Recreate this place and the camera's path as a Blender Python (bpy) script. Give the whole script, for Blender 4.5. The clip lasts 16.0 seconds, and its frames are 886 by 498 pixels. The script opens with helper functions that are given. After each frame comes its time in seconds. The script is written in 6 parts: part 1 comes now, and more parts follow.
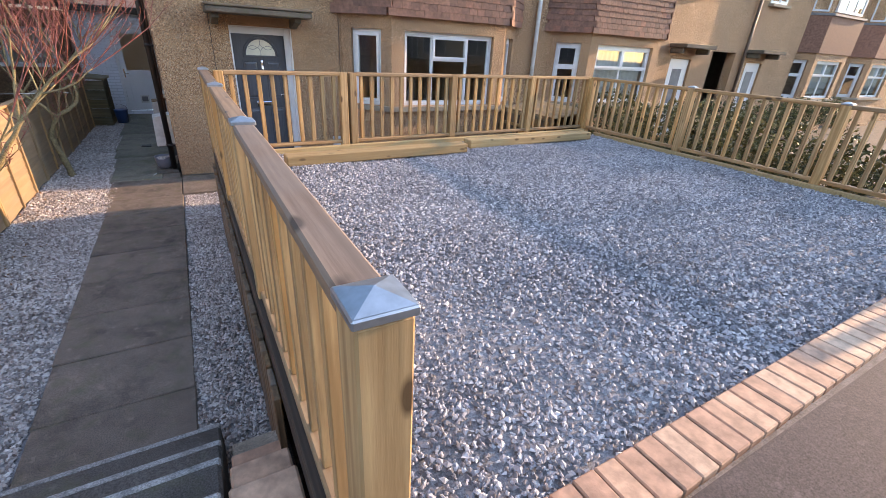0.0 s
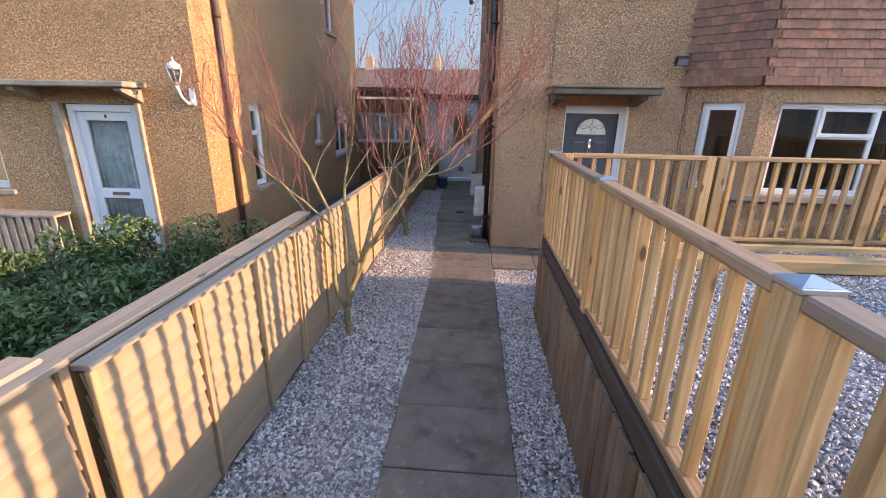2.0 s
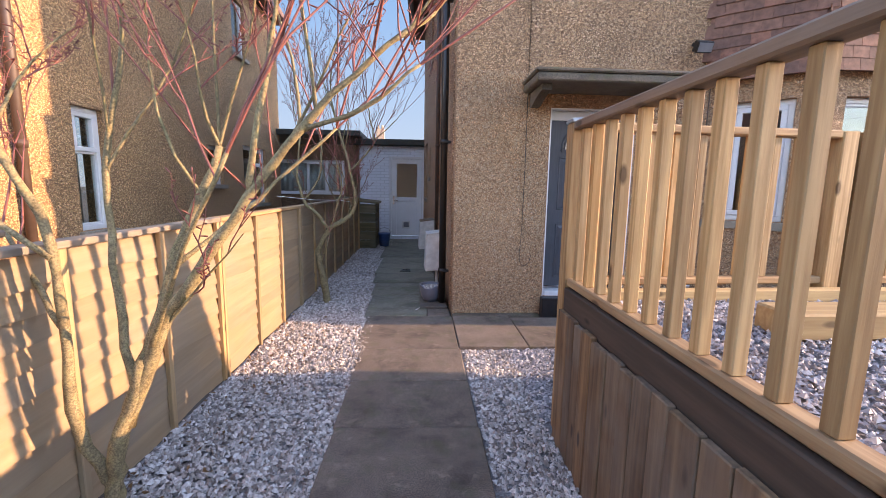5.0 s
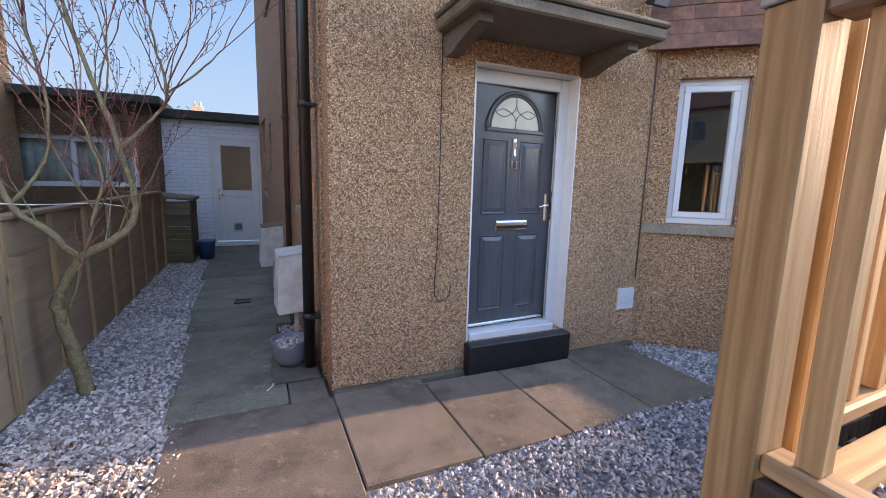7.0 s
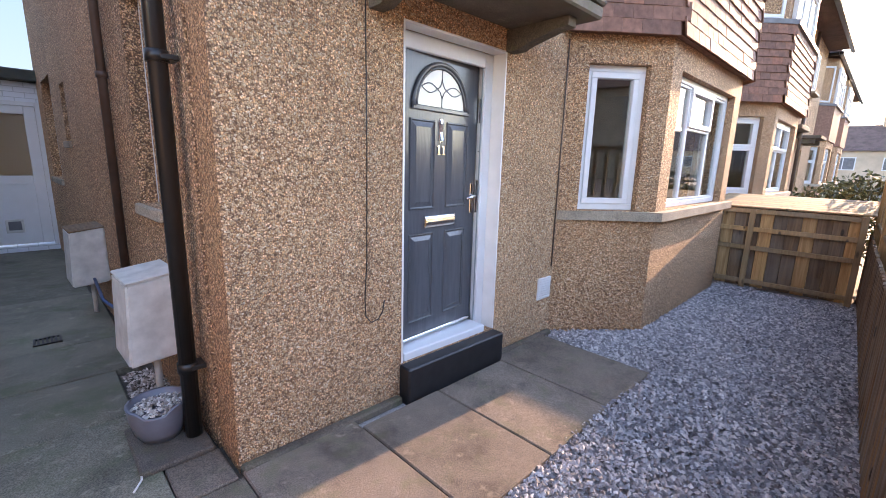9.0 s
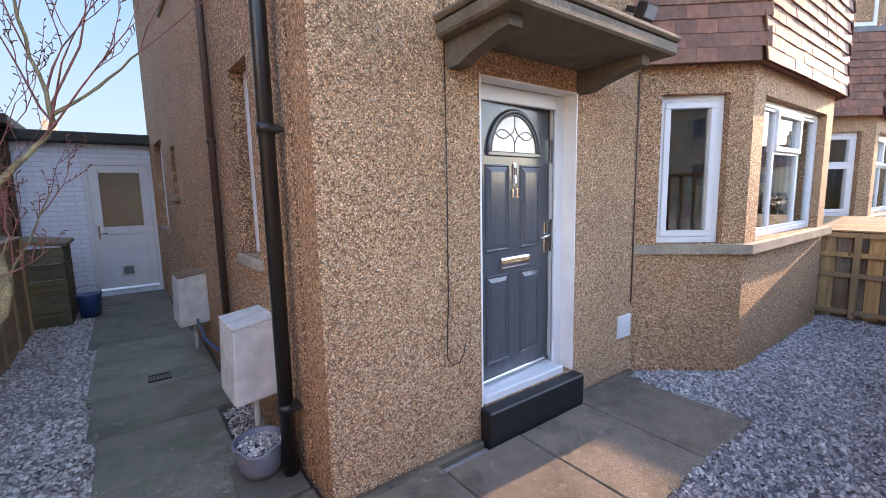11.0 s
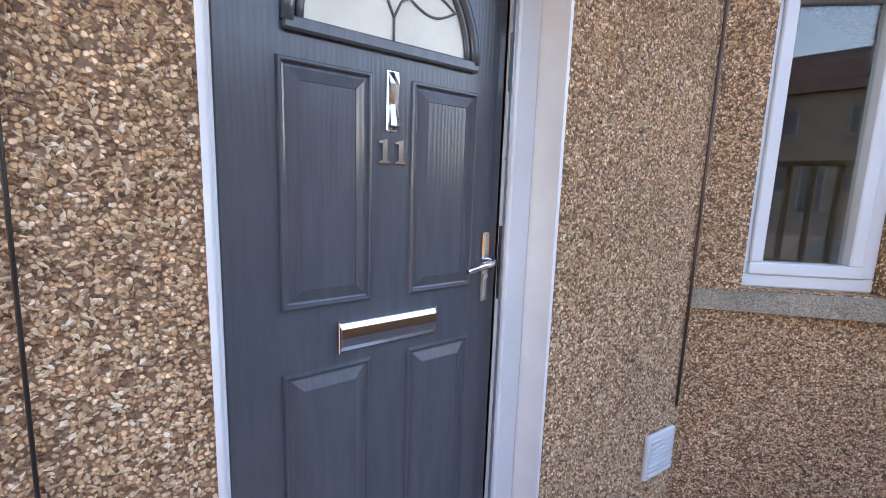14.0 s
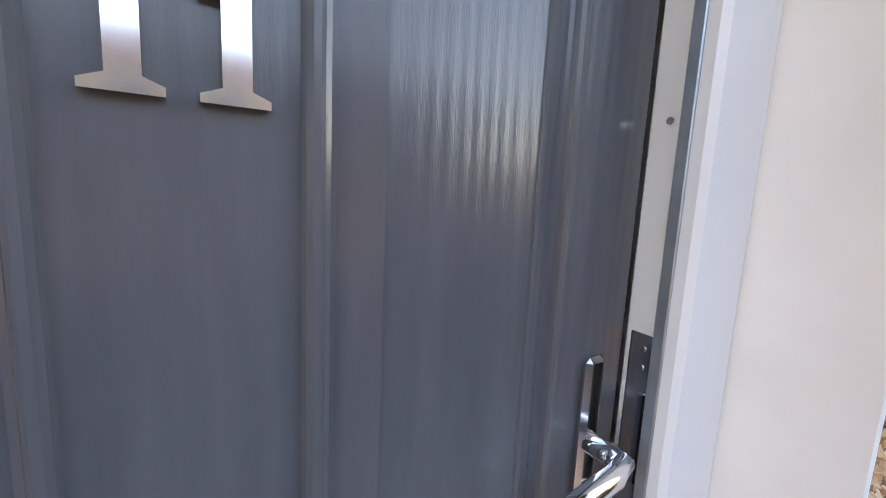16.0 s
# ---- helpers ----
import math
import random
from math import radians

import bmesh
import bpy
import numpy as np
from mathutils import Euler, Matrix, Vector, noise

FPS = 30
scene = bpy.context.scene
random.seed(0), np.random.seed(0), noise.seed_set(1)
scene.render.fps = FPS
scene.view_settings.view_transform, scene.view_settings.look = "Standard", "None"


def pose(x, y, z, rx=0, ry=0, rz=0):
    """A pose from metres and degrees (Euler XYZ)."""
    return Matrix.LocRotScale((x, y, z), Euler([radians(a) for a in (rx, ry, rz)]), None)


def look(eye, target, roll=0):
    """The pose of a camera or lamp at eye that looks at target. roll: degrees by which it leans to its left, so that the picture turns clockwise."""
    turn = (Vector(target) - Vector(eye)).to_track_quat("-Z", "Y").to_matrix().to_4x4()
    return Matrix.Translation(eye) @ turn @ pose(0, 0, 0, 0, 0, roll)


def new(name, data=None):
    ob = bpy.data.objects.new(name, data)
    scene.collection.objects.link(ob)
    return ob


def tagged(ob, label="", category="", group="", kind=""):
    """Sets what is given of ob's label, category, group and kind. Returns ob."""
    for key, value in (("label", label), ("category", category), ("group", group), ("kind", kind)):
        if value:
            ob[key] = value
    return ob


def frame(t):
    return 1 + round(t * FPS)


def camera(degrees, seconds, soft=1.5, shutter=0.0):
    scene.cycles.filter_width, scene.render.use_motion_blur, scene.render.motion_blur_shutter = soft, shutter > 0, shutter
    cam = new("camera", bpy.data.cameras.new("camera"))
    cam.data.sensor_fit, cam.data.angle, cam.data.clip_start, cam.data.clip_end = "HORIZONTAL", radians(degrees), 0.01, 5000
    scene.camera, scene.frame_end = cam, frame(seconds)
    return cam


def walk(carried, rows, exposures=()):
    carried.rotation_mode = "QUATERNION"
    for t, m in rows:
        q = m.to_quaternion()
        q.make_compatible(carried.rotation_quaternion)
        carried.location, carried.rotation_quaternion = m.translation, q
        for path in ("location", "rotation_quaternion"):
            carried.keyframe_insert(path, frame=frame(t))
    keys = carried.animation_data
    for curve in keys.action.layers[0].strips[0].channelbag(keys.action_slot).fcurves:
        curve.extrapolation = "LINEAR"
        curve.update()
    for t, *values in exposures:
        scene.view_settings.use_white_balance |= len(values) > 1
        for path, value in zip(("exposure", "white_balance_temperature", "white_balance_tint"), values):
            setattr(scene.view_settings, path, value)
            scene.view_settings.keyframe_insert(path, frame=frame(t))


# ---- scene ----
cam = camera(92.2, 16.0, soft=0.7)
PATH = [
    (0, (0.63, -0.433, 2.124), (1.545, 1.126, 1.268), 3.2),
    (0.5, (0.332, -0.272, 2.167), (0.668, 1.534, 1.375), 2.3),
    (1, (0.127, 0.016, 2.159), (0.117, 1.871, 1.41), 0.6),
    (1.5, (0.054, 0.4, 2.119), (-0.056, 2.274, 1.429), 1.3),
    (2, (0.004, 0.707, 2.158), (-0.133, 2.604, 1.54), 1.1),
    (2.5, (-0.041, 1.035, 2.019), (-0.159, 2.966, 1.513), 1.7),
    (3, (-0.115, 1.372, 1.817), (-0.192, 3.335, 1.44), 2.0),
    (3.2, (-0.13, 1.523, 1.742), (-0.186, 3.488, 1.371), 2.1),
    (5.3, (-0.03, 3.199, 1.407), (0.137, 5.172, 1.128), 0.8),
    (5.5, (-0.04, 3.406, 1.408), (0.188, 5.373, 1.128), 0.8),
    (6, (-0.103, 3.901, 1.401), (0.302, 5.841, 1.128), 1.0),
    (6.5, (-0.132, 4.346, 1.394), (0.465, 6.234, 1.115), 0.8),
    (7, (-0.116, 4.74, 1.437), (0.678, 6.548, 1.123), 1.5),
    (7.5, (-0.168, 5.092, 1.42), (0.928, 6.735, 1.108), 1.1),
    (8, (-0.2, 5.362, 1.449), (1.024, 6.91, 1.125), 1.8),
    (10.3, (-0.383, 5.565, 1.562), (1.08, 6.852, 1.112), -0.2),
    (10.5, (-0.389, 5.569, 1.578), (1.027, 6.934, 1.216), -0.6),
    (11, (-0.391, 5.57, 1.589), (0.781, 7.169, 1.327), -1.2),
    (11.5, (-0.326, 5.57, 1.538), (0.53, 7.361, 1.299), -0.8),
    (12, (-0.119, 5.692, 1.484), (0.728, 7.487, 1.235), 0.2),
    (12.5, (0.205, 5.884, 1.515), (1.143, 7.632, 1.257), 0.4),
    (13, (0.591, 6.071, 1.504), (1.581, 7.788, 1.236), 0.5),
    (13.5, (0.931, 6.326, 1.478), (1.992, 8.001, 1.215), 1.0),
    (14, (1.26, 6.612, 1.5), (2.318, 8.285, 1.2), 1.9),
    (14.5, (1.494, 6.881, 1.490), (2.546, 8.569, 1.274), 2.0),
    (15, (1.614, 7.173, 1.516), (2.665, 8.864, 1.328), 1.9),
    (15.5, (1.719, 7.355, 1.510), (2.721, 9.073, 1.302), 1.6),
    (16, (1.756, 7.391, 1.514), (2.713, 9.123, 1.222), 2.8),
]
walk(cam, [(t, look(e, g, r)) for t, e, g, r in PATH], [(0, 2.65, 7700, 22), (3, 2.8, 7600, 27), (6, 2.95, 7600, 28), (7, 2.95, 7300, 25), (8, 3.35, 7500, 27), (10.5, 3.45, 7700, 27), (11.5, 3.2, 7400, 25), (12.5, 3.4, 7500, 26), (13, 3.4, 7600, 27), (14, 3.25, 7600, 28), (14.5, 3.0, 7500, 26), (15.2, 3.18, 7700, 27), (16, 3.35, 8600, 26)])

# ---- world, sun ----
SUN_ELEV, SUN_AZ = 13.0, -3.5   # degrees; azimuth from +x towards +y
world = bpy.data.worlds.new("sky")
scene.world = world
world.use_nodes = True
wn = world.node_tree.nodes
sky = wn.new("ShaderNodeTexSky")
sky.sky_type, sky.sun_disc = "NISHITA", False
sky.sun_elevation, sky.sun_rotation = radians(SUN_ELEV), radians(90 - SUN_AZ)
sky.air_density, sky.dust_density, sky.ozone_density = 1.0, 0.2, 2.0
wn["Background"].inputs["Strength"].default_value = 0.15
world.node_tree.links.new(sky.outputs["Color"], wn["Background"].inputs["Color"])
sun = new("sun", bpy.data.lights.new("sun", "SUN"))
sun.data.energy, sun.data.angle, sun.data.color = 1.45, radians(0.6), (1.0, 0.74, 0.48)
_e, _a = radians(SUN_ELEV), radians(SUN_AZ)
sun.matrix_world = look((30 * math.cos(_a), 30 * math.sin(_a), 30 * math.tan(_e)), (0, 0, 0))

# ---- materials ----


def mat_base(name, rough=0.6, metal=0.0):
    m = bpy.data.materials.new(name)
    m.use_nodes = True
    nt = m.node_tree
    b = nt.nodes["Principled BSDF"]
    b.inputs["Roughness"].default_value, b.inputs["Metallic"].default_value = rough, metal
    return m, nt, b


def coords(nt, scale=(1, 1, 1), kind="Object"):
    tc, mp = nt.nodes.new("ShaderNodeTexCoord"), nt.nodes.new("ShaderNodeMapping")
    mp.inputs["Scale"].default_value = scale
    nt.links.new(tc.outputs[kind], mp.inputs["Vector"])
    return mp.outputs["Vector"]


def shifted(nt, vec):
    """Vector shifted by the object's random number, so that shared meshes differ."""
    oi, ad, mu = nt.nodes.new("ShaderNodeObjectInfo"), nt.nodes.new("ShaderNodeVectorMath"), nt.nodes.new("ShaderNodeMath")
    mu.operation, mu.inputs[1].default_value = "MULTIPLY", 37.0
    nt.links.new(oi.outputs["Random"], mu.inputs[0])
    nt.links.new(vec, ad.inputs[0])
    nt.links.new(mu.outputs[0], ad.inputs[1])
    return ad.outputs[0], oi.outputs["Random"]


def noise_tex(nt, vec, scale, detail=4, rough=0.55):
    n = nt.nodes.new("ShaderNodeTexNoise")
    n.inputs["Scale"].default_value, n.inputs["Detail"].default_value, n.inputs["Roughness"].default_value = scale, detail, rough
    nt.links.new(vec, n.inputs["Vector"])
    return n.outputs["Fac"]


def ramp(nt, fac, stops):
    r = nt.nodes.new("ShaderNodeValToRGB")
    while len(r.color_ramp.elements) < len(stops):
        r.color_ramp.elements.new(0.5)
    for el, (p, c) in zip(r.color_ramp.elements, stops):
        el.position, el.color = p, (*c, 1)
    nt.links.new(fac, r.inputs["Fac"])
    return r.outputs["Color"]


def mix(nt, a, b, fac, mode="MIX"):
    n = nt.nodes.new("ShaderNodeMix")
    n.data_type, n.blend_type = "RGBA", mode
    for sock, v in ((n.inputs[0], fac), (n.inputs[6], a), (n.inputs[7], b)):
        if isinstance(v, bpy.types.NodeSocket):
            nt.links.new(v, sock)
        elif isinstance(v, tuple):
            sock.default_value = (*v, 1)
        else:
            sock.default_value = v
    return n.outputs[2]


def bump(nt, b, height, strength=0.3, dist=0.005):
    n = nt.nodes.new("ShaderNodeBump")
    n.inputs["Strength"].default_value, n.inputs["Distance"].default_value = strength, dist
    nt.links.new(height, n.inputs["Height"])
    nt.links.new(n.outputs["Normal"], b.inputs["Normal"])


def grey(v):
    return (v, v, v)


def plain(name, col, rough=0.5, metal=0.0, var=0.12, scale=6.0, bmp=0.05):
    """A painted or moulded surface with faint blotches and fine relief."""
    m, nt, b = mat_base(name, rough, metal)
    v = coords(nt)
    f = noise_tex(nt, v, scale)
    lo, hi = tuple(c * (1 - var) for c in col), tuple(min(1, c * (1 + var)) for c in col)
    nt.links.new(ramp(nt, f, [(0.3, lo), (0.7, hi)]), b.inputs["Base Color"])
    if bmp:
        bump(nt, b, noise_tex(nt, v, 160, 2), bmp, 0.002)
    return m


def timber(name, light, dark, axis=2, rough=0.65, ring=26.0, knots=True, weather=0.0, spread=1.0):
    """Sawn wood with grain along one axis, tone differing from piece to piece."""
    m, nt, b = mat_base(name, rough)
    s = [ring, ring, ring]
    s[axis] = ring * 0.06
    v, rnd = shifted(nt, coords(nt))
    mp = nt.nodes.new("ShaderNodeMapping")
    mp.inputs["Scale"].default_value = s
    nt.links.new(v, mp.inputs["Vector"])
    g = noise_tex(nt, mp.outputs["Vector"], 1.6, 6, 0.6)
    w = nt.nodes.new("ShaderNodeTexWave")
    w.inputs["Scale"].default_value, w.inputs["Distortion"].default_value, w.inputs["Detail"].default_value = 0.34, 9, 2
    w.bands_direction = "X" if axis != 0 else "Y"
    nt.links.new(mp.outputs["Vector"], w.inputs["Vector"])
    c = ramp(nt, g, [(0.25, dark), (0.62, light)])
    c = mix(nt, c, dark, ramp(nt, w.outputs["Fac"], [(0.5, grey(0)), (1.0, grey(0.55))]))
    tone = ramp(nt, rnd, [(0.0, (0.70, 0.68, 0.66)), (0.5, grey(1.0)), (1.0, (1.2, 1.06, 0.84))])
    c = mix(nt, c, tone, spread, "MULTIPLY")
    if knots:
        mk = nt.nodes.new("ShaderNodeMapping")
        sk = [9, 9, 9]
        sk[axis] = 3.4
        mk.inputs["Scale"].default_value = sk
        nt.links.new(v, mk.inputs["Vector"])
        vo = nt.nodes.new("ShaderNodeTexVoronoi")
        vo.inputs["Scale"].default_value = 0.9
        nt.links.new(mk.outputs["Vector"], vo.inputs["Vector"])
        k = ramp(nt, vo.outputs["Distance"], [(0.09, grey(1)), (0.16, grey(0))])
        c = mix(nt, c, tuple(x * 0.4 for x in dark), k)
    if weather:
        st = noise_tex(nt, v, 2.2, 5)
        c = mix(nt, c, (0.24, 0.22, 0.19), ramp(nt, st, [(0.4, grey(0)), (0.7, grey(weather))]))
    nt.links.new(c, b.inputs["Base Color"])
    bump(nt, b, g, 0.35, 0.003)
    return m


def island_stone(name, stops, rough=0.75, dirt=(0.1, 0.09, 0.08)):
    """Loose stones: each island takes its own tone."""
    m, nt, b = mat_base(name, rough)
    ge = nt.nodes.new("ShaderNodeNewGeometry")
    c = ramp(nt, ge.outputs["Random Per Island"], stops)
    v = coords(nt)
    c = mix(nt, c, dirt, ramp(nt, noise_tex(nt, v, 120, 3), [(0.45, grey(0)), (0.8, grey(0.45))]))
    c = mix(nt, c, ramp(nt, noise_tex(nt, v, 1.3, 4), [(0.3, grey(0.78)), (0.7, grey(1.1))]), 1.0, "MULTIPLY")
    nt.links.new(c, b.inputs["Base Color"])
    return m


def pebbledash(name, tint=(1, 1, 1), cell=105.0):
    """Render with small stones thrown into it."""
    m, nt, b = mat_base(name, 0.8)
    v = coords(nt)
    wob = nt.nodes.new("ShaderNodeTexNoise")
    wob.inputs["Scale"].default_value = 60
    nt.links.new(v, wob.inputs["Vector"])
    vm = nt.nodes.new("ShaderNodeVectorMath")
    vm.operation = "MULTIPLY_ADD"
    vm.inputs[1].default_value = (0.009, 0.009, 0.009)
    nt.links.new(wob.outputs["Color"], vm.inputs[0])
    nt.links.new(v, vm.inputs[2])
    vo = nt.nodes.new("ShaderNodeTexVoronoi")
    vo.inputs["Scale"].default_value = cell
    nt.links.new(vm.outputs[0], vo.inputs["Vector"])
    sep = nt.nodes.new("ShaderNodeSeparateColor")
    nt.links.new(vo.outputs["Color"], sep.inputs[0])
    st = ramp(nt, sep.outputs[0], [(0.0, (0.10, 0.06, 0.035)), (0.25, (0.26, 0.17, 0.10)), (0.5, (0.42, 0.29, 0.17)), (0.75, (0.52, 0.40, 0.25)), (1.0, (0.68, 0.58, 0.44))])
    mort = ramp(nt, noise_tex(nt, v, 30), [(0.3, (0.085, 0.055, 0.038)), (0.7, (0.22, 0.155, 0.105))])
    d = ramp(nt, vo.outputs["Distance"], [(0.40, grey(1)), (0.68, grey(0))])
    c = mix(nt, mort, st, d)
    big = ramp(nt, noise_tex(nt, v, 1.1, 5), [(0.3, grey(0.82)), (0.7, grey(1.1))])
    c = mix(nt, c, big, 1.0, "MULTIPLY")
    c = mix(nt, c, ramp(nt, noise_tex(nt, v, 38, 2), [(0.32, grey(0.62)), (0.68, grey(1.32))]), 1.0, "MULTIPLY")
    c = mix(nt, c, tint, 1.0, "MULTIPLY")
    nt.links.new(c, b.inputs["Base Color"])
    bump(nt, b, d, 0.8, 0.006)
    return m


def concrete(name, col, lichen=0.25, scale=3.0, dark=0.55, moss=(0.10, 0.11, 0.05)):
    m, nt, b = mat_base(name, 0.85)
    v, rnd = shifted(nt, coords(nt))
    f = noise_tex(nt, v, scale, 7, 0.65)
    c = ramp(nt, f, [(0.28, tuple(x * dark for x in col)), (0.5, col), (0.72, tuple(x * 1.25 for x in col))])
    c = mix(nt, c, ramp(nt, noise_tex(nt, v, 150, 3), [(0.35, grey(0.55)), (0.65, grey(1.3))]), 1.0, "MULTIPLY")
    c = mix(nt, c, moss, ramp(nt, noise_tex(nt, v, scale * 2.3, 5), [(0.52, grey(0)), (0.75, grey(lichen))]))
    c = mix(nt, c, tuple(x * 1.7 for x in col), ramp(nt, noise_tex(nt, v, 13, 6, 0.7), [(0.58, grey(0)), (0.68, grey(0.6))]))
    c = mix(nt, c, ramp(nt, rnd, [(0, grey(0.85)), (1, grey(1.12))]), 1.0, "MULTIPLY")
    nt.links.new(c, b.inputs["Base Color"])
    bump(nt, b, noise_tex(nt, v, 90, 5, 0.7), 0.4, 0.004)
    return m


def tile_mat(name, stops):
    m, nt, b = mat_base(name, 0.75)
    v, rnd = shifted(nt, coords(nt))
    c = ramp(nt, rnd, stops)
    c = mix(nt, c, ramp(nt, noise_tex(nt, v, 18, 5), [(0.3, grey(0.65)), (0.7, grey(1.2))]), 1.0, "MULTIPLY")
    nt.links.new(c, b.inputs["Base Color"])
    bump(nt, b, noise_tex(nt, v, 90, 4), 0.3, 0.003)
    return m


def pane_mat(name):
    """Double glazing: clear, with the mirror gloss of its faces, stronger at a slant."""
    m, nt, b = mat_base(name)
    nt.nodes.remove(b)
    tr, gl, mx, lw = (nt.nodes.new("ShaderNode" + k) for k in ("BsdfTransparent", "BsdfGlossy", "MixShader", "LayerWeight"))
    tr.inputs["Color"].default_value = (0.86, 0.90, 0.89, 1)
    gl.inputs["Roughness"].default_value = 0.0
    lw.inputs["Blend"].default_value = 0.5
    pw, ma = nt.nodes.new("ShaderNodeMath"), nt.nodes.new("ShaderNodeMath")
    pw.operation, pw.inputs[1].default_value = "POWER", 4.0
    ma.operation, ma.inputs[1].default_value, ma.inputs[2].default_value = "MULTIPLY_ADD", 0.8, 0.085
    nt.links.new(lw.outputs["Facing"], pw.inputs[0])
    nt.links.new(pw.outputs[0], ma.inputs[0])
    nt.links.new(ma.outputs[0], mx.inputs[0])
    nt.links.new(tr.outputs[0], mx.inputs[1])
    nt.links.new(gl.outputs[0], mx.inputs[2])
    nt.links.new(mx.outputs[0], nt.nodes["Material Output"].inputs["Surface"])
    return m


def glass_mat(name, tint=(0.9, 0.95, 0.95), rough=0.0):
    m, nt, b = mat_base(name, rough)
    b.inputs["Base Color"].default_value = (*tint, 1)
    b.inputs["Transmission Weight"].default_value = 1.0
    b.inputs["IOR"].default_value = 1.5
    return m


M_DASH = pebbledash("pebbledash", (1.54, 1.25, 1.08))
M_DASH2 = pebbledash("pebbledash_warm", (1.66, 1.31, 0.98))
M_PEBBLE = island_stone("dash_stone", [(0.0, (0.20, 0.115, 0.07)), (0.15, (0.42, 0.255, 0.145)), (0.5, (0.60, 0.40, 0.235)), (0.85, (0.70, 0.52, 0.33)), (1.0, (0.86, 0.74, 0.58))], 0.45, (0.26, 0.17, 0.11))
M_GRAVEL = island_stone("grey_gravel", [(0.0, (0.12, 0.12, 0.13)), (0.4, (0.32, 0.315, 0.335)), (0.75, (0.52, 0.51, 0.52)), (1.0, (0.80, 0.77, 0.74))])
M_CHIP = island_stone("pale_chippings", [(0.0, (0.20, 0.16, 0.14)), (0.35, (0.42, 0.38, 0.35)), (0.7, (0.62, 0.57, 0.53)), (1.0, (0.82, 0.79, 0.75))])
M_POST = timber("new_timber", (0.56, 0.38, 0.19), (0.30, 0.17, 0.07), 2)
M_RAILX = timber("rail_timber_x", (0.45, 0.30, 0.16), (0.24, 0.14, 0.07), 0)
M_RAILY = timber("rail_timber_y", (0.42, 0.29, 0.18), (0.27, 0.18, 0.11), 1)
M_BOARD = timber("old_board", (0.24, 0.155, 0.085), (0.08, 0.045, 0.024), 2, 0.8, weather=0.5)
M_FENCE = timber("fence_lap", (0.37, 0.265, 0.165), (0.28, 0.195, 0.115), 1, 0.75, ring=18, knots=False, spread=0.35, weather=0.35)
M_FENCEV = timber("fence_batten", (0.48, 0.33, 0.17), (0.30, 0.20, 0.10), 2, 0.8, weather=0.4)
M_GATE = timber("orange_timber", (0.72, 0.36, 0.09), (0.45, 0.2, 0.05), 2, 0.55)
M_TOPR = timber("weathered_top_rail", (0.33, 0.235, 0.165), (0.19, 0.125, 0.085), 0, 0.6, weather=0.4)
M_BEAM = timber("dark_beam", (0.10, 0.07, 0.05), (0.05, 0.035, 0.025), 1, 0.8)
M_SLEEPER = timber("sleeper", (0.58, 0.42, 0.20), (0.40, 0.26, 0.12), 0, 0.75)
M_SLAB = concrete("paving_slab", (0.18, 0.145, 0.115), 0.55, 3.4, 0.40)
M_MOSSY = concrete("mossy_slab", (0.20, 0.19, 0.145), 0.6, 2.2, 0.5, (0.09, 0.12, 0.05))
M_CAPGREY = timber("grey_capping", (0.36, 0.285, 0.215), (0.24, 0.19, 0.14), 1, 0.8, weather=0.5)
M_MOSSWOOD = timber("mossy_board", (0.17, 0.14, 0.08), (0.07, 0.065, 0.03), 0, 0.9, weather=0.3)
M_STEP = concrete("step_concrete", (0.115, 0.10, 0.085), 0.5)
M_CHIPPED = concrete("worn_nosing", (0.34, 0.33, 0.31), 0.35, 9, 0.35)
M_CONC = concrete("weathered_concrete", (0.13, 0.105, 0.08), 0.6)
M_SILL = concrete("sill_stone", (0.36, 0.30, 0.23), 0.2)
M_WHITE = plain("white_upvc", (0.68, 0.69, 0.70), 0.3, var=0.03, bmp=0.0)
M_REVEAL = plain("white_reveal", (0.72, 0.71, 0.69), 0.5, var=0.07, scale=5)
M_OFFW = plain("weathered_white", (0.60, 0.59, 0.55), 0.6, var=0.2, scale=9)
M_BLACK = plain("black_plastic", (0.016, 0.014, 0.013), 0.35, var=0.3)
M_PIPEB = plain("brown_pipe", (0.09, 0.055, 0.04), 0.5, var=0.3)
M_BLACKP = plain("black_paint", (0.012, 0.012, 0.014), 0.45, var=0.4, scale=14)
M_CHROME = plain("chrome", (0.75, 0.75, 0.76), 0.12, 1.0, var=0.05, bmp=0)
M_ZINC = plain("galvanised_cap", (0.40, 0.46, 0.50), 0.42, 0.9, var=0.15, scale=30, bmp=0)
M_CERAM = plain("grey_pot", (0.17, 0.18, 0.22), 0.3, var=0.2)
M_LEAD = plain("lead_grey", (0.16, 0.16, 0.17), 0.6, var=0.25, scale=5)
M_SOIL = concrete("soil", (0.09, 0.075, 0.06), 0.2, 6)
M_GRIT = concrete("grit_bed", (0.26, 0.25, 0.25), 0.1, 6)
M_TARMAC = concrete("tarmac", (0.105, 0.076, 0.068), 0.1, 1.2, 0.8)
M_PAVER = tile_mat("block_paver", [(0, (0.46, 0.26, 0.17)), (0.5, (0.56, 0.33, 0.21)), (1, (0.60, 0.40, 0.27))])
M_TILE = tile_mat("clay_tile", [(0, (0.17, 0.085, 0.06)), (0.4, (0.21, 0.10, 0.066)), (0.85, (0.25, 0.12, 0.08)), (1, (0.29, 0.12, 0.075))])
M_ROOF = concrete("roof_tile", (0.16, 0.09, 0.07), 0.3, 2)
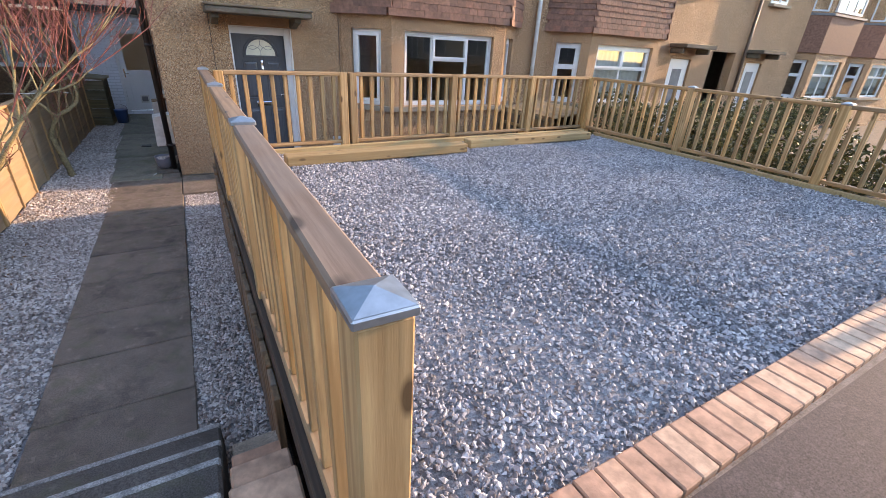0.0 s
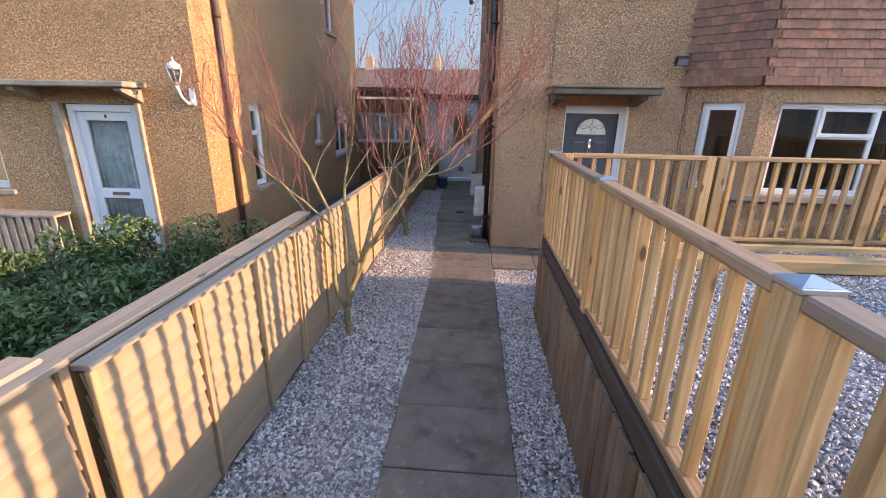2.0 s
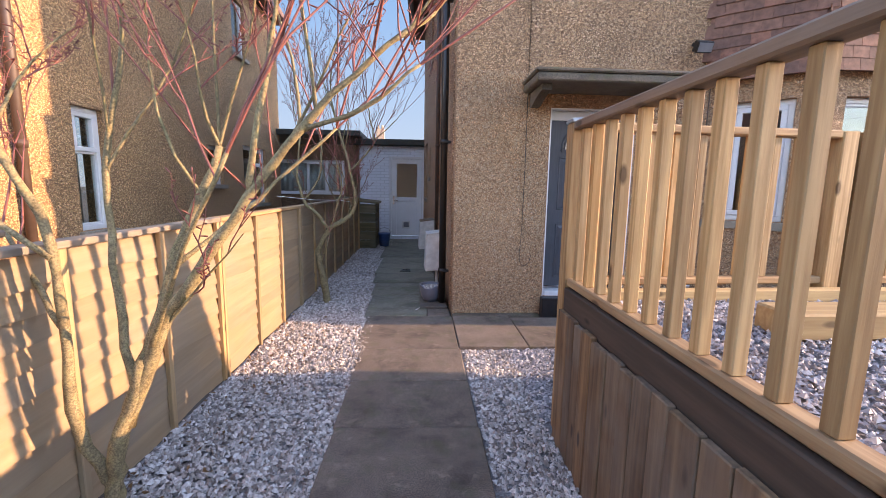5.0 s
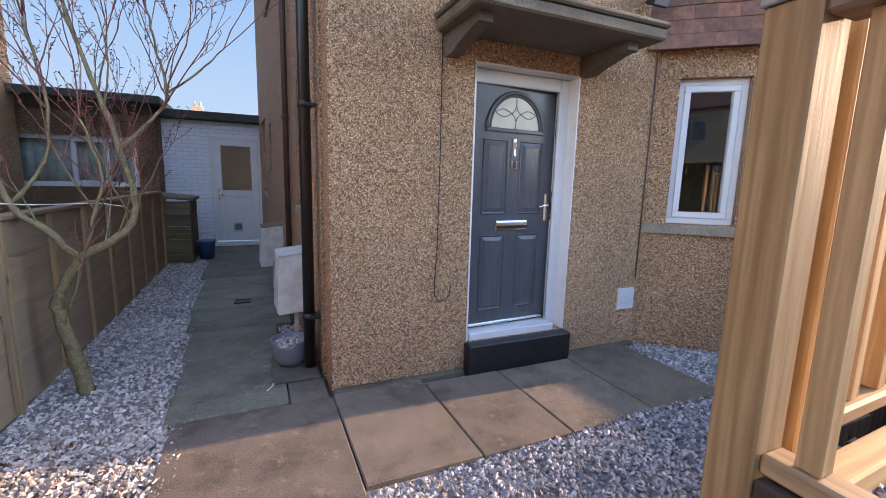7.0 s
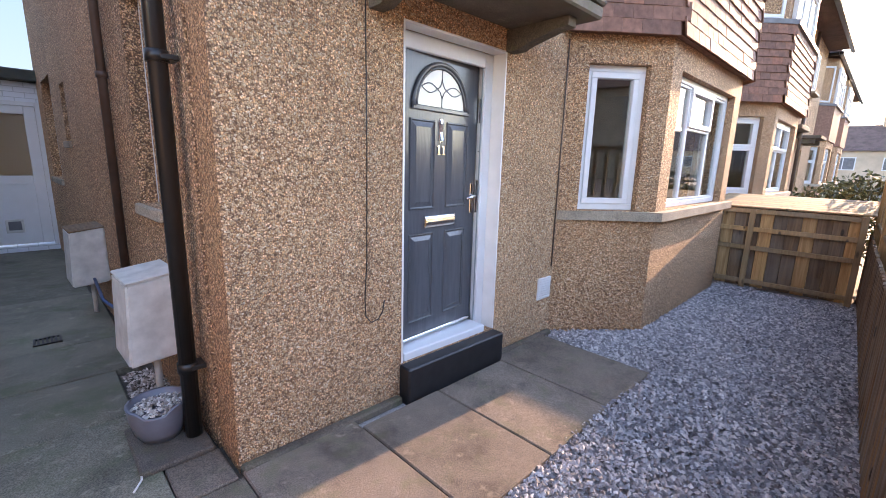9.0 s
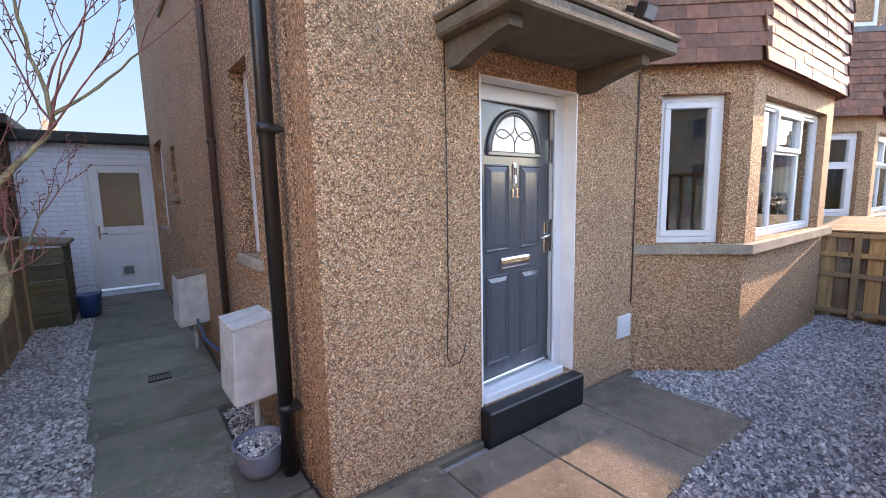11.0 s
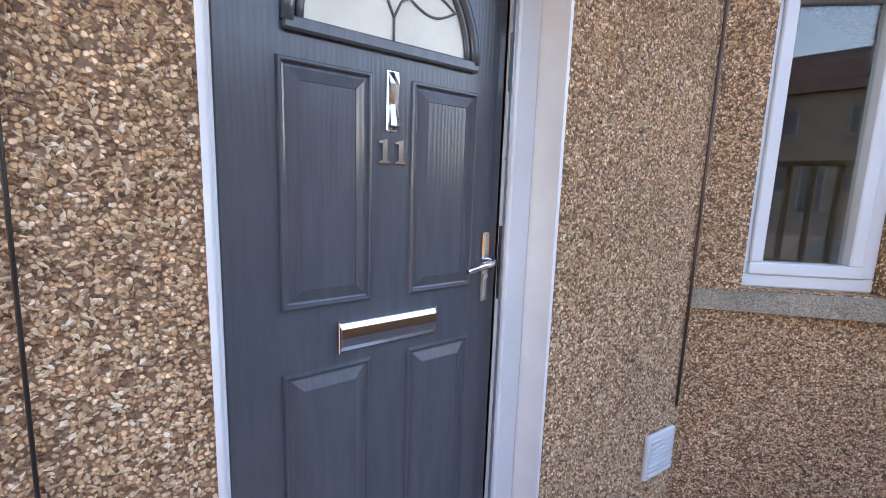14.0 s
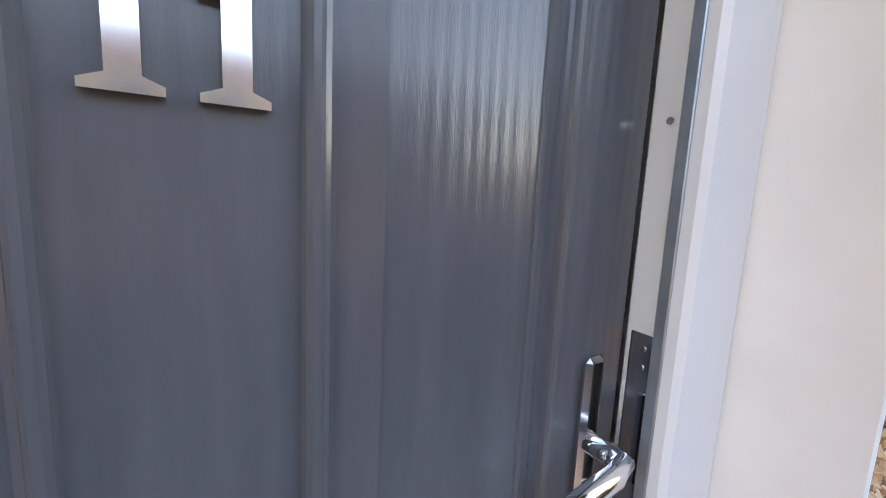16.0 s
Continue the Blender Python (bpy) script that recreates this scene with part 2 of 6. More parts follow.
M_ROOFF = concrete("felt_roof", (0.06, 0.065, 0.06), 0.3, 2)
M_ROOM = plain("room_plaster", (0.32, 0.29, 0.25), 0.9)
M_CURTAIN = plain("net_curtain", (0.55, 0.58, 0.58), 0.9, var=0.25, scale=12)


def brick_wall_mat():
    """White paint over brickwork, the courses showing through."""
    m, nt, b = mat_base("painted_brickwork", 0.7)
    tc, mp, br = nt.nodes.new("ShaderNodeTexCoord"), nt.nodes.new("ShaderNodeMapping"), nt.nodes.new("ShaderNodeTexBrick")
    mp.inputs["Rotation"].default_value = (radians(90), 0, 0)
    nt.links.new(tc.outputs["Object"], mp.inputs["Vector"])
    nt.links.new(mp.outputs["Vector"], br.inputs["Vector"])
    br.inputs["Scale"].default_value = 1.0
    br.inputs["Brick Width"].default_value, br.inputs["Row Height"].default_value, br.inputs["Mortar Size"].default_value = 0.225, 0.075, 0.006
    for nm, c in (("Color1", (0.76, 0.80, 0.86)), ("Color2", (0.72, 0.76, 0.82)), ("Mortar", (0.56, 0.59, 0.64))):
        br.inputs[nm].default_value = (*c, 1)
    nt.links.new(br.outputs["Color"], b.inputs["Base Color"])
    n = nt.nodes.new("ShaderNodeMath")
    n.operation, n.inputs[0].default_value = "SUBTRACT", 1.0
    nt.links.new(br.outputs["Fac"], n.inputs[1])
    bump(nt, b, n.outputs[0], 0.7, 0.006)
    return m


M_BRICKW = brick_wall_mat()
M_BROWN = pebbledash("brown_render", (0.62, 0.5, 0.42))
M_FAR = plain("far_render", (0.60, 0.46, 0.33), 0.9, var=0.15, scale=1)
M_GLASS = pane_mat("window_glass")
M_FROST = glass_mat("frosted_glass", (0.32, 0.33, 0.30), 0.3)
M_FAN = plain("obscured_fanlight", (0.72, 0.68, 0.55), 0.12, var=0.12, scale=5, bmp=0.0)
M_BLUE = plain("blue_plastic", (0.03, 0.08, 0.2), 0.4)
M_BARK = concrete("bark", (0.27, 0.215, 0.115), 0.6, 14, 0.5, (0.40, 0.35, 0.15))
M_TWIG = plain("red_twig", (0.25, 0.085, 0.07), 0.6, var=0.3, scale=10)
M_LEAF = island_stone("leaf", [(0, (0.025, 0.06, 0.015)), (0.5, (0.06, 0.12, 0.03)), (1, (0.15, 0.22, 0.08))], 0.5, (0.03, 0.04, 0.01))
M_HEDGE = island_stone("hedge_leaf", [(0, (0.04, 0.05, 0.015)), (0.5, (0.10, 0.10, 0.03)), (1, (0.30, 0.26, 0.09))], 0.6, (0.06, 0.04, 0.02))
M_LITTER = island_stone("dry_leaf", [(0, (0.10, 0.05, 0.02)), (0.5, (0.25, 0.13, 0.05)), (1, (0.38, 0.22, 0.1))], 0.8)


def door_mat():
    """Grey moulded door skin: soft flame figure, fine stipple and vertical pores."""
    m, nt, b = mat_base("door_grey", 0.2)
    v = coords(nt, (26, 26, 3.2))
    g = noise_tex(nt, v, 1.4, 5, 0.6)
    nt.links.new(ramp(nt, g, [(0.3, (0.080, 0.085, 0.096)), (0.7, (0.100, 0.106, 0.118))]), b.inputs["Base Color"])
    wv = nt.nodes.new("ShaderNodeTexWave")
    wv.inputs["Scale"].default_value, wv.inputs["Distortion"].default_value, wv.inputs["Detail"].default_value, wv.inputs["Detail Scale"].default_value = 0.9, 9, 2, 0.5
    nt.links.new(v, wv.inputs["Vector"])
    pores = noise_tex(nt, coords(nt, (520, 520, 60)), 1.0, 3)
    ad = nt.nodes.new("ShaderNodeMath")
    ad.operation, ad.inputs[1].default_value = "MULTIPLY_ADD", 1.2
    nt.links.new(pores, ad.inputs[0])
    nt.links.new(wv.outputs["Fac"], ad.inputs[2])
    bump(nt, b, ad.outputs[0], 0.22, 0.0010)
    return m


M_DOOR = door_mat()

# ---- mesh helpers ----


def world_of(ob):
    return (world_of(ob.parent) @ ob.matrix_parent_inverse @ ob.matrix_basis) if ob.parent else ob.matrix_basis.copy()


def under(ob, parent):
    ob.parent = parent
    ob.matrix_parent_inverse = world_of(parent).inverted()
    return ob


def mesh_of(bm, name, mat, smooth=False):
    me = bpy.data.meshes.new(name)
    bm.to_mesh(me)
    bm.free()
    for m in (mat if isinstance(mat, (list, tuple)) else [mat]):
        me.materials.append(m)
    if smooth:
        for p in me.polygons:
            p.use_smooth = True
    return me


def add_box(bm, x0, x1, y0, y1, z0, z1, bevel=0.0, m=None, mi=0):
    v = [bm.verts.new((x, y, z)) for z in (z0, z1) for y in (y0, y1) for x in (x0, x1)]
    fs = [bm.faces.new([v[i] for i in q]) for q in ((0, 2, 3, 1), (4, 5, 7, 6), (0, 1, 5, 4), (2, 6, 7, 3), (0, 4, 6, 2), (1, 3, 7, 5))]
    for f in fs:
        f.material_index = mi
    vs = v
    if bevel:
        es = list({e for f in fs for e in f.edges})
        r = bmesh.ops.bevel(bm, geom=es, offset=bevel, segments=1, affect="EDGES")
        vs = list({w for f in r["faces"] for w in f.verts} | {w for w in v if w.is_valid})
    if m is not None:
        bmesh.ops.transform(bm, matrix=m, verts=vs)
    return vs


def box_mesh(name, sx, sy, sz, mat, bevel=0.004):
    """A bevelled block centred on its base."""
    bm = bmesh.new()
    add_box(bm, -sx / 2, sx / 2, -sy / 2, sy / 2, 0, sz, bevel)
    return mesh_of(bm, name, mat)


def box(name, x0, x1, y0, y1, z0, z1, mat, bevel=0.004, parent=None):
    ob = new(name, box_mesh(name, x1 - x0, y1 - y0, z1 - z0, mat, bevel))
    ob.location = ((x0 + x1) / 2, (y0 + y1) / 2, z0)
    return under(ob, parent) if parent else ob


def thing(name, loc, label, category, group="", kind=""):
    ob = new(name)
    ob.empty_display_size = 0.1
    ob.location = loc
    return tagged(ob, label, category, group, kind)


def tube(bm, pts, radii, n=6, cap=True, mi=0):
    """A tapered tube along points."""
    pts = [Vector(p) for p in pts]
    rings = []
    ref = Vector((0.31, 0.17, 0.94))
    for i, p in enumerate(pts):
        d = (pts[min(i + 1, len(pts) - 1)] - pts[max(i - 1, 0)]).normalized()
        a = d.cross(ref)
        a = a.normalized() if a.length > 1e-4 else Vector((1, 0, 0))
        b2 = d.cross(a)
        rings.append([bm.verts.new(p + radii[i] * (math.cos(k * math.tau / n) * a + math.sin(k * math.tau / n) * b2)) for k in range(n)])
    for r0, r1 in zip(rings, rings[1:]):
        for k in range(n):
            f = bm.faces.new((r0[k], r0[(k + 1) % n], r1[(k + 1) % n], r1[k]))
            f.smooth, f.material_index = True, mi
    if cap:
        bm.faces.new(rings[0][::-1]).material_index = mi
        bm.faces.new(rings[-1]).material_index = mi


def tube_ob(name, pts, r, mat, n=10, parent=None):
    bm = bmesh.new()
    tube(bm, pts, [r] * len(pts), n)
    ob = new(name, mesh_of(bm, name, mat))
    return under(ob, parent) if parent else ob


def wall(name, origin, ang, length, z0, z1, thick, holes, mat, label):
    """A wall with openings; outer face through origin along ang, body behind it (to the left of the way)."""
    bm = bmesh.new()
    us = sorted({0, length, *[h[0] for h in holes], *[h[1] for h in holes]})
    zs = sorted({z0, z1, *[h[2] for h in holes], *[h[3] for h in holes]})
    grid = {}

    def at(u, y, z):
        k = (round(u, 4), round(y, 4), round(z, 4))
        if k not in grid:
            grid[k] = bm.verts.new((u, y, z))
        return grid[k]

    def solid(i, j):
        if i < 0 or j < 0 or i >= len(us) - 1 or j >= len(zs) - 1:
            return False
        u, z = (us[i] + us[i + 1]) / 2, (zs[j] + zs[j + 1]) / 2
        return not any(h[0] < u < h[1] and h[2] < z < h[3] for h in holes)

    for i in range(len(us) - 1):
        for j in range(len(zs) - 1):
            if not solid(i, j):
                continue
            a, b, c, d = us[i], us[i + 1], zs[j], zs[j + 1]
            bm.faces.new((at(a, 0, c), at(b, 0, c), at(b, 0, d), at(a, 0, d)))
            bm.faces.new((at(a, thick, d), at(b, thick, d), at(b, thick, c), at(a, thick, c)))
            for di, dj, q in ((-1, 0, (a, c, a, d)), (1, 0, (b, d, b, c)), (0, -1, (b, c, a, c)), (0, 1, (a, d, b, d))):
                if not solid(i + di, j + dj):
                    p, r, s, t = q
                    bm.faces.new((at(p, 0, r), at(s, 0, t), at(s, thick, t), at(p, thick, r)))
    bmesh.ops.recalc_face_normals(bm, faces=bm.faces[:])
    ob = new(name, mesh_of(bm, name, mat))
    ob.matrix_basis = pose(*origin, 0, 0, ang)
    return tagged(ob, label, "wall", "", "structure")


def window(name, m, w, h, label, lights=(), sill=None, depth=0.07, frame_w=0.055, curtain=0.0, group=""):
    """A white framed window. Local x along the width, y inwards, z up. lights: (x0, x1, z0, z1, opening) in parts of the size."""
    top = thing(name, (0, 0, 0), label, "window", group, "structure")
    top.matrix_basis = m
    fr = bmesh.new()
    e = 0.004
    for q in ((0, w, 0, frame_w), (0, w, h - frame_w, h), (0, frame_w, frame_w - e, h - frame_w + e), (w - frame_w, w, frame_w - e, h - frame_w + e)):
        add_box(fr, q[0], q[1], 0, depth, q[2], q[3], 0.006)
    lights = lights or ((0, 1, 0, 1, False),)
    for x0, x1, z0, z1, opens in lights:
        a, b, c, d = frame_w + x0 * (w - 2 * frame_w), frame_w + x1 * (w - 2 * frame_w), frame_w + z0 * (h - 2 * frame_w), frame_w + z1 * (h - 2 * frame_w)
        s, y0 = (0.05, -0.012) if opens else (0.026, 0.012)
        if len(lights) > 1 or opens:
            for q in ((a, b, c, c + s), (a, b, d - s, d), (a, a + s, c + s, d - s), (b - s, b, c + s, d - s)):
                add_box(fr, q[0], q[1], y0, depth - 0.01, q[2], q[3], 0.005)
        gl = bmesh.new()
        add_box(gl, a + s * 0.6, b - s * 0.6, 0.03, 0.036, c + s * 0.6, d - s * 0.6)
        pane = new("pane", mesh_of(gl, "pane", M_GLASS))
        pane.matrix_basis = m.copy()
        pane.visible_shadow = False
        under(pane, top)
    f = new("frame", mesh_of(fr, "frame", M_WHITE))
    f.matrix_basis = m.copy()
    under(f, top)
    if sill:
        sb = bmesh.new()
        add_box(sb, -sill, w + sill, -0.12, depth, -0.075, -0.003, 0.008)
        so = new("sill", mesh_of(sb, "sill", M_SILL))
        so.matrix_basis = m.copy()
        under(so, top)
    if curtain:
        cb = bmesh.new()
        n = 60
        rows = [[cb.verts.new((0.02 + (w - 0.04) * i / n, 0.16 + 0.018 * math.sin(i * 1.3), z)) for i in range(n + 1)] for z in (h * (1 - curtain), h - 0.02)]
        for i in range(n):
            cb.faces.new((rows[0][i], rows[0][i + 1], rows[1][i + 1], rows[1][i]))
        co = new("net_curtain", mesh_of(cb, "net_curtain", M_CURTAIN, True))
        co.modifiers.new("thick", "SOLIDIFY").thickness = 0.003
        co.matrix_basis = m.copy()
        under(co, top)
    return top


def stones(name, n, place, size, mat, label, flat=0.6, seed=1, category="gravel", out=None):
    """Many loose stones in one mesh, each a skewed four-sided cap. place(rng, n) gives n points; out: the way they stand proud, up if not given."""
    rng = np.random.default_rng(seed)
    base = np.array([(1, 0, -0.5), (0, 1, -0.5), (-1, 0, -0.5), (0, -1, -0.5), (0, 0, 1)], float)
    tri = np.array([(0, 1, 4), (1, 2, 4), (2, 3, 4), (3, 0, 4)])
    p = place(rng, n)
    n = len(p)
    v = np.repeat(base[None], n, 0) + rng.uniform(-0.34, 0.34, (n, 5, 3))
    s = size * rng.uniform(0.55, 1.4, (n, 1, 1)) * np.stack([rng.uniform(0.8, 1.5, n), rng.uniform(0.6, 1.0, n), np.full(n, flat)], 1)[:, None]
    v = v * s
    a, t = rng.uniform(0, math.tau, n), rng.uniform(-0.5, 0.5, n)
    x, y, z = v[..., 0].copy(), v[..., 1].copy(), v[..., 2].copy()
    x, z = x * np.cos(t)[:, None] - z * np.sin(t)[:, None], x * np.sin(t)[:, None] + z * np.cos(t)[:, None]
    v[..., 0], v[..., 1], v[..., 2] = x * np.cos(a)[:, None] - y * np.sin(a)[:, None], x * np.sin(a)[:, None] + y * np.cos(a)[:, None], z
    if out is not None:
        o = np.array(out, float)
        u = np.array((-o[1], o[0], 0.0))
        v = v[..., 0:1] * u + v[..., 1:2] * np.array((0.0, 0.0, 1.0)) + v[..., 2:3] * o
    v += p[:, None]
    f = (tri[None] + 5 * np.arange(n)[:, None, None]).reshape(-1, 3)
    me = bpy.data.meshes.new(name)
    me.from_pydata(v.reshape(-1, 3).tolist(), [], f.tolist())
    me.materials.append(mat)
    return tagged(new(name, me), label, category, "", "stuff")


def on_rect(x0, x1, y0, y1, z, amp=0.012):
    def place(rng, n):
        x, y = rng.uniform(x0, x1, n), rng.uniform(y0, y1, n)
        return np.stack([x, y, z + rng.uniform(-amp, amp, n) + 0.012 * np.sin(x * 2.1 + y) * np.sin(y * 1.7)], 1)
    return place


# ---- ground ----
def ground_sheet(name, x0, x1, y0, y1, z, mat, label, cat):
    ob = box(name, x0, x1, y0, y1, z - 0.3, z, mat, 0)
    return tagged(ob, label, cat, "", "structure")


ground_sheet("ground", -90, 120, 1.0, 140, -0.022, M_SOIL, "bare dark soil of the sunken gardens", "ground")
ground_sheet("road", -90, 120, -140, -0.06, 0.828, M_TARMAC, "worn grey-brown tarmac pavement beside the drive", "pavement")
PZ = 0.82
tagged(box("parking_bed", 0.86, 7.1, -0.06, 5.2, -0.3, PZ - 0.02, M_GRIT, 0), "raised earth bed under the gravel parking area", "ground", "", "structure")
tagged(box("front_bank", -12, -0.62, -0.06, 1.0, -0.3, 0.76, M_SOIL, 0), "earth bank between pavement and sunken garden", "ground", "", "structure")
tagged(box("side_bank", 7.1, 60, -0.06, 1.6, -0.3, 0.70, M_SOIL, 0), "earth bank beside the pavement", "ground", "", "structure")

# ---- the house with the grey door ----
WY, CX = 7.5, 0.305
SK = math.degrees(math.atan(0.045))
EAVE = 5.25
DX0, DX1, DZ0, DZ1 = 1.305, 2.220, 0.235, 2.262
wall("wall_front", (CX, WY, 0), 0, 2.78, -0.2, EAVE, 0.26,
     [(DX0 - CX, DX1 - CX, DZ0, DZ1), (0.85, 2.12, 3.74, 4.85)], M_DASH, "tan pebbledash front wall with door opening")
# the side wall runs slightly inwards; it is walked from back to front
SIDE_L = 7.0
sx1, sy1 = CX - 0.045 * SIDE_L, WY + SIDE_L


def side(s, off=0.0):
    """A point on the side wall, s metres from the front corner, off metres proud of it."""
    return (CX - 0.045 * s - off, WY + s)


sw = [(0.93, 1.36, 1.19, 2.44), (4.13, 4.46, 1.62, 2.22), (5.3, 6.3, 1.16, 2.42), (3.6, 4.2, 3.75, 4.7)]
wall("wall_side", (sx1, sy1, 0), -90 + SK, SIDE_L - 0.262, -0.2, EAVE, 0.26,
     [(SIDE_L - b, SIDE_L - a, c, d) for a, b, c, d in sw], M_DASH, "tan pebbledash side wall with narrow windows")
for i, (a, b, c, d) in enumerate(sw):
    px, py = side(b, -0.09)
    window("window_side", pose(px, py, c, 0, 0, -90 + SK), b - a, d - c, "white narrow window in the pebbledash side wall", sill=0.06, frame_w=0.05)

# bay: two canted cheeks and a front
BX0, BX1, BY, BX2, BX3 = 3.05, 3.73, 6.93, 6.05, 6.73
cant_a = math.degrees(math.atan2(BY - WY, BX1 - BX0))
cant_l = math.hypot(BY - WY, BX1 - BX0)
BZ0, BZ1, BT = 1.12, 2.34, 2.56


def bay_walls(ox, tag, mirror_win=True):
    wall("wall_bay_" + tag + "_cheek", (ox + BX0, WY, 0), cant_a, cant_l, -0.2, BT, 0.2, [(0.17, 0.70, BZ0, BZ1)], M_DASH, "canted pebbledash bay cheek with window opening")
    wall("wall_bay_" + tag + "_front", (ox + BX1, BY, 0), 0, BX2 - BX1, -0.2, BT, 0.2, [(0.24, 2.08, BZ0, BZ1)], M_DASH, "pebbledash bay front under a wide window")
    wall("wall_bay_" + tag + "_far", (ox + BX2, BY, 0), -cant_a, cant_l, -0.2, BT, 0.2, [(0.19, 0.72, BZ0, BZ1)], M_DASH, "canted pebbledash bay cheek with window opening")
    ca, sa = math.cos(radians(cant_a)), math.sin(radians(cant_a))
    d = 0.075
    window("window_bay_cheek", pose(ox + BX0 + 0.17 * ca - d * sa, WY + 0.17 * sa + d * ca, BZ0, 0, 0, cant_a), 0.53, BZ1 - BZ0, "white casement in the canted bay cheek", ((0, 1, 0, 1, True),) if tag == "near" else ((0, 1, 0, 0.62, True), (0, 1, 0.62, 1, True)))
    lay = ((0, 0.3, 0, 1, False), (0.3, 0.72, 0, 0.66, False), (0.3, 0.72, 0.66, 1, True), (0.72, 1, 0, 1, False)) if tag == "near" else ((0, 0.5, 0, 0.62, False), (0.5, 1, 0, 0.62, False), (0, 0.5, 0.62, 1, True), (0.5, 1, 0.62, 1, True))
    window("window_bay_front", pose(ox + BX1 + 0.24, BY + d, BZ0, 0, 0, 0), 1.84, BZ1 - BZ0, "white wide bay window with top light", lay, curtain=0.0 if tag == "near" else 0.9)
    window("window_bay_far", pose(ox + BX2 + 0.19 * ca + d * sa, BY - 0.19 * sa + d * ca, BZ0, 0, 0, -cant_a), 0.53, BZ1 - BZ0, "white casement in the canted bay cheek", ((0, 1, 0, 1, True),))
    # stone sill band running round the bay
    sb = bmesh.new()
    outer = [(BX0 - 0.02, WY + 0.0), (BX1 - 0.03, BY - 0.075), (BX2 + 0.03, BY - 0.075), (BX3 + 0.02, WY)]
    inner = [(BX0 + 0.30, WY + 0.0), (BX1 + 0.08, BY + 0.10), (BX2 - 0.08, BY + 0.10), (BX3 - 0.30, WY)]
    vs = [[sb.verts.new((ox + x, y, z)) for x, y in ring] for ring, z in ((outer, BZ0 - 0.085), (outer, BZ0 - 0.006), (inner, BZ0 - 0.004), (inner, BZ0 - 0.085))]
    for k in range(4):
        a, b2 = vs[k], vs[(k + 1) % 4]
        for j in range(3):
            sb.faces.new((a[j], a[j + 1], b2[j + 1], b2[j]))
    for j in (0, 3):
        sb.faces.new([vs[k][j] for k in range(4)])
    bmesh.ops.recalc_face_normals(sb, faces=sb.faces[:])
    tagged(new("trim_bay_sill", mesh_of(sb, "trim_bay_sill", M_SILL)), "pale stone sill band round the bay", "sill", "", "structure")


bay_walls(0.0, "near")


def prism(name, ring, z0, z1, mat, label, cat, kind="structure"):
    bm = bmesh.new()
    lo, hi = [bm.verts.new((x, y, z0)) for x, y in ring], [bm.verts.new((x, y, z1)) for x, y in ring]
    n = len(ring)
    bm.faces.new(lo)
    bm.faces.new(hi)
    for k in range(n):
        bm.faces.new((lo[k], lo[(k + 1) % n], hi[(k + 1) % n], hi[k]))
    bmesh.ops.recalc_face_normals(bm, faces=bm.faces[:])
    return tagged(new(name, mesh_of(bm, name, mat)), label, cat, "", kind)


def bay_upper(ox):
    """Tile-hung band, upper windows and flat lead roof of a bay."""
    o = 0.09
    ring = [(ox + BX0 - o - 0.02, WY - 0.003), (ox + BX1 - o * 0.6, BY - o + 0.04), (ox + BX2 + o * 0.6, BY - o + 0.04), (ox + BX3 + o + 0.02, WY - 0.003)]
    core = prism("wall_bay_band", ring, BT + 0.004, 3.66, M_TILE, "band of overlapping red-brown clay tiles on the bay", "wall")
    top = [(x, y - 0.06 if y < WY - 0.1 else y) for x, y in ring]
    prism("trim_bay_lead", top, 3.664, 3.73, M_LEAD, "grey lead-dressed ledge above the tiles", "trim")
    # upper bay body with windows
    prism("wall_bay_upper", [(ox + BX0 + 0.1, WY - 0.003), (ox + BX1 + 0.02, BY + 0.06), (ox + BX2 - 0.02, BY + 0.06), (ox + BX3 - 0.1, WY - 0.003)], 3.734, 5.15, M_DASH, "pebbledash upper storey of the bay", "wall")
    window("window_bay_upper", pose(ox + BX1 + 0.2, BY - 0.02, 3.78, 0, 0, 0), 1.92, 1.12, "white wide upper bay window", ((0, 0.33, 0, 0.65, False), (0.33, 0.67, 0, 0.65, False), (0.67, 1, 0, 0.65, False), (0, 0.33, 0.65, 1, True), (0.33, 0.67, 0.65, 1, True), (0.67, 1, 0.65, 1, True)))
    ca, sa = math.cos(radians(cant_a)), math.sin(radians(cant_a))
    window("window_bay_upper_cheek", pose(ox + BX0 + 0.24, WY - 0.15, 3.78, 0, 0, cant_a), 0.5, 1.12, "white upper bay cheek casement")
    return core, ring


band_near, ring_near = bay_upper(0.0)
wall("wall_above_bay", (BX0 + 0.035, WY, 0), 0, 6.85 - BX0 - 0.035, BT, EAVE, 0.26, [], M_DASH, "pebbledash wall above the bay")
wall("wall_beside_bay", (BX3, WY, 0), 0, 6.85 - BX3, -0.2, BT - 0.003, 0.26, [], M_DASH, "pebbledash strip beside the bay")
window("window_upper", pose(CX + 0.85, WY + 0.09, 3.74, 0, 0, 0), 1.27, 1.11, "white upper window over the door", ((0, 0.5, 0, 1, False), (0.5, 1, 0, 1, True)), sill=0.08)
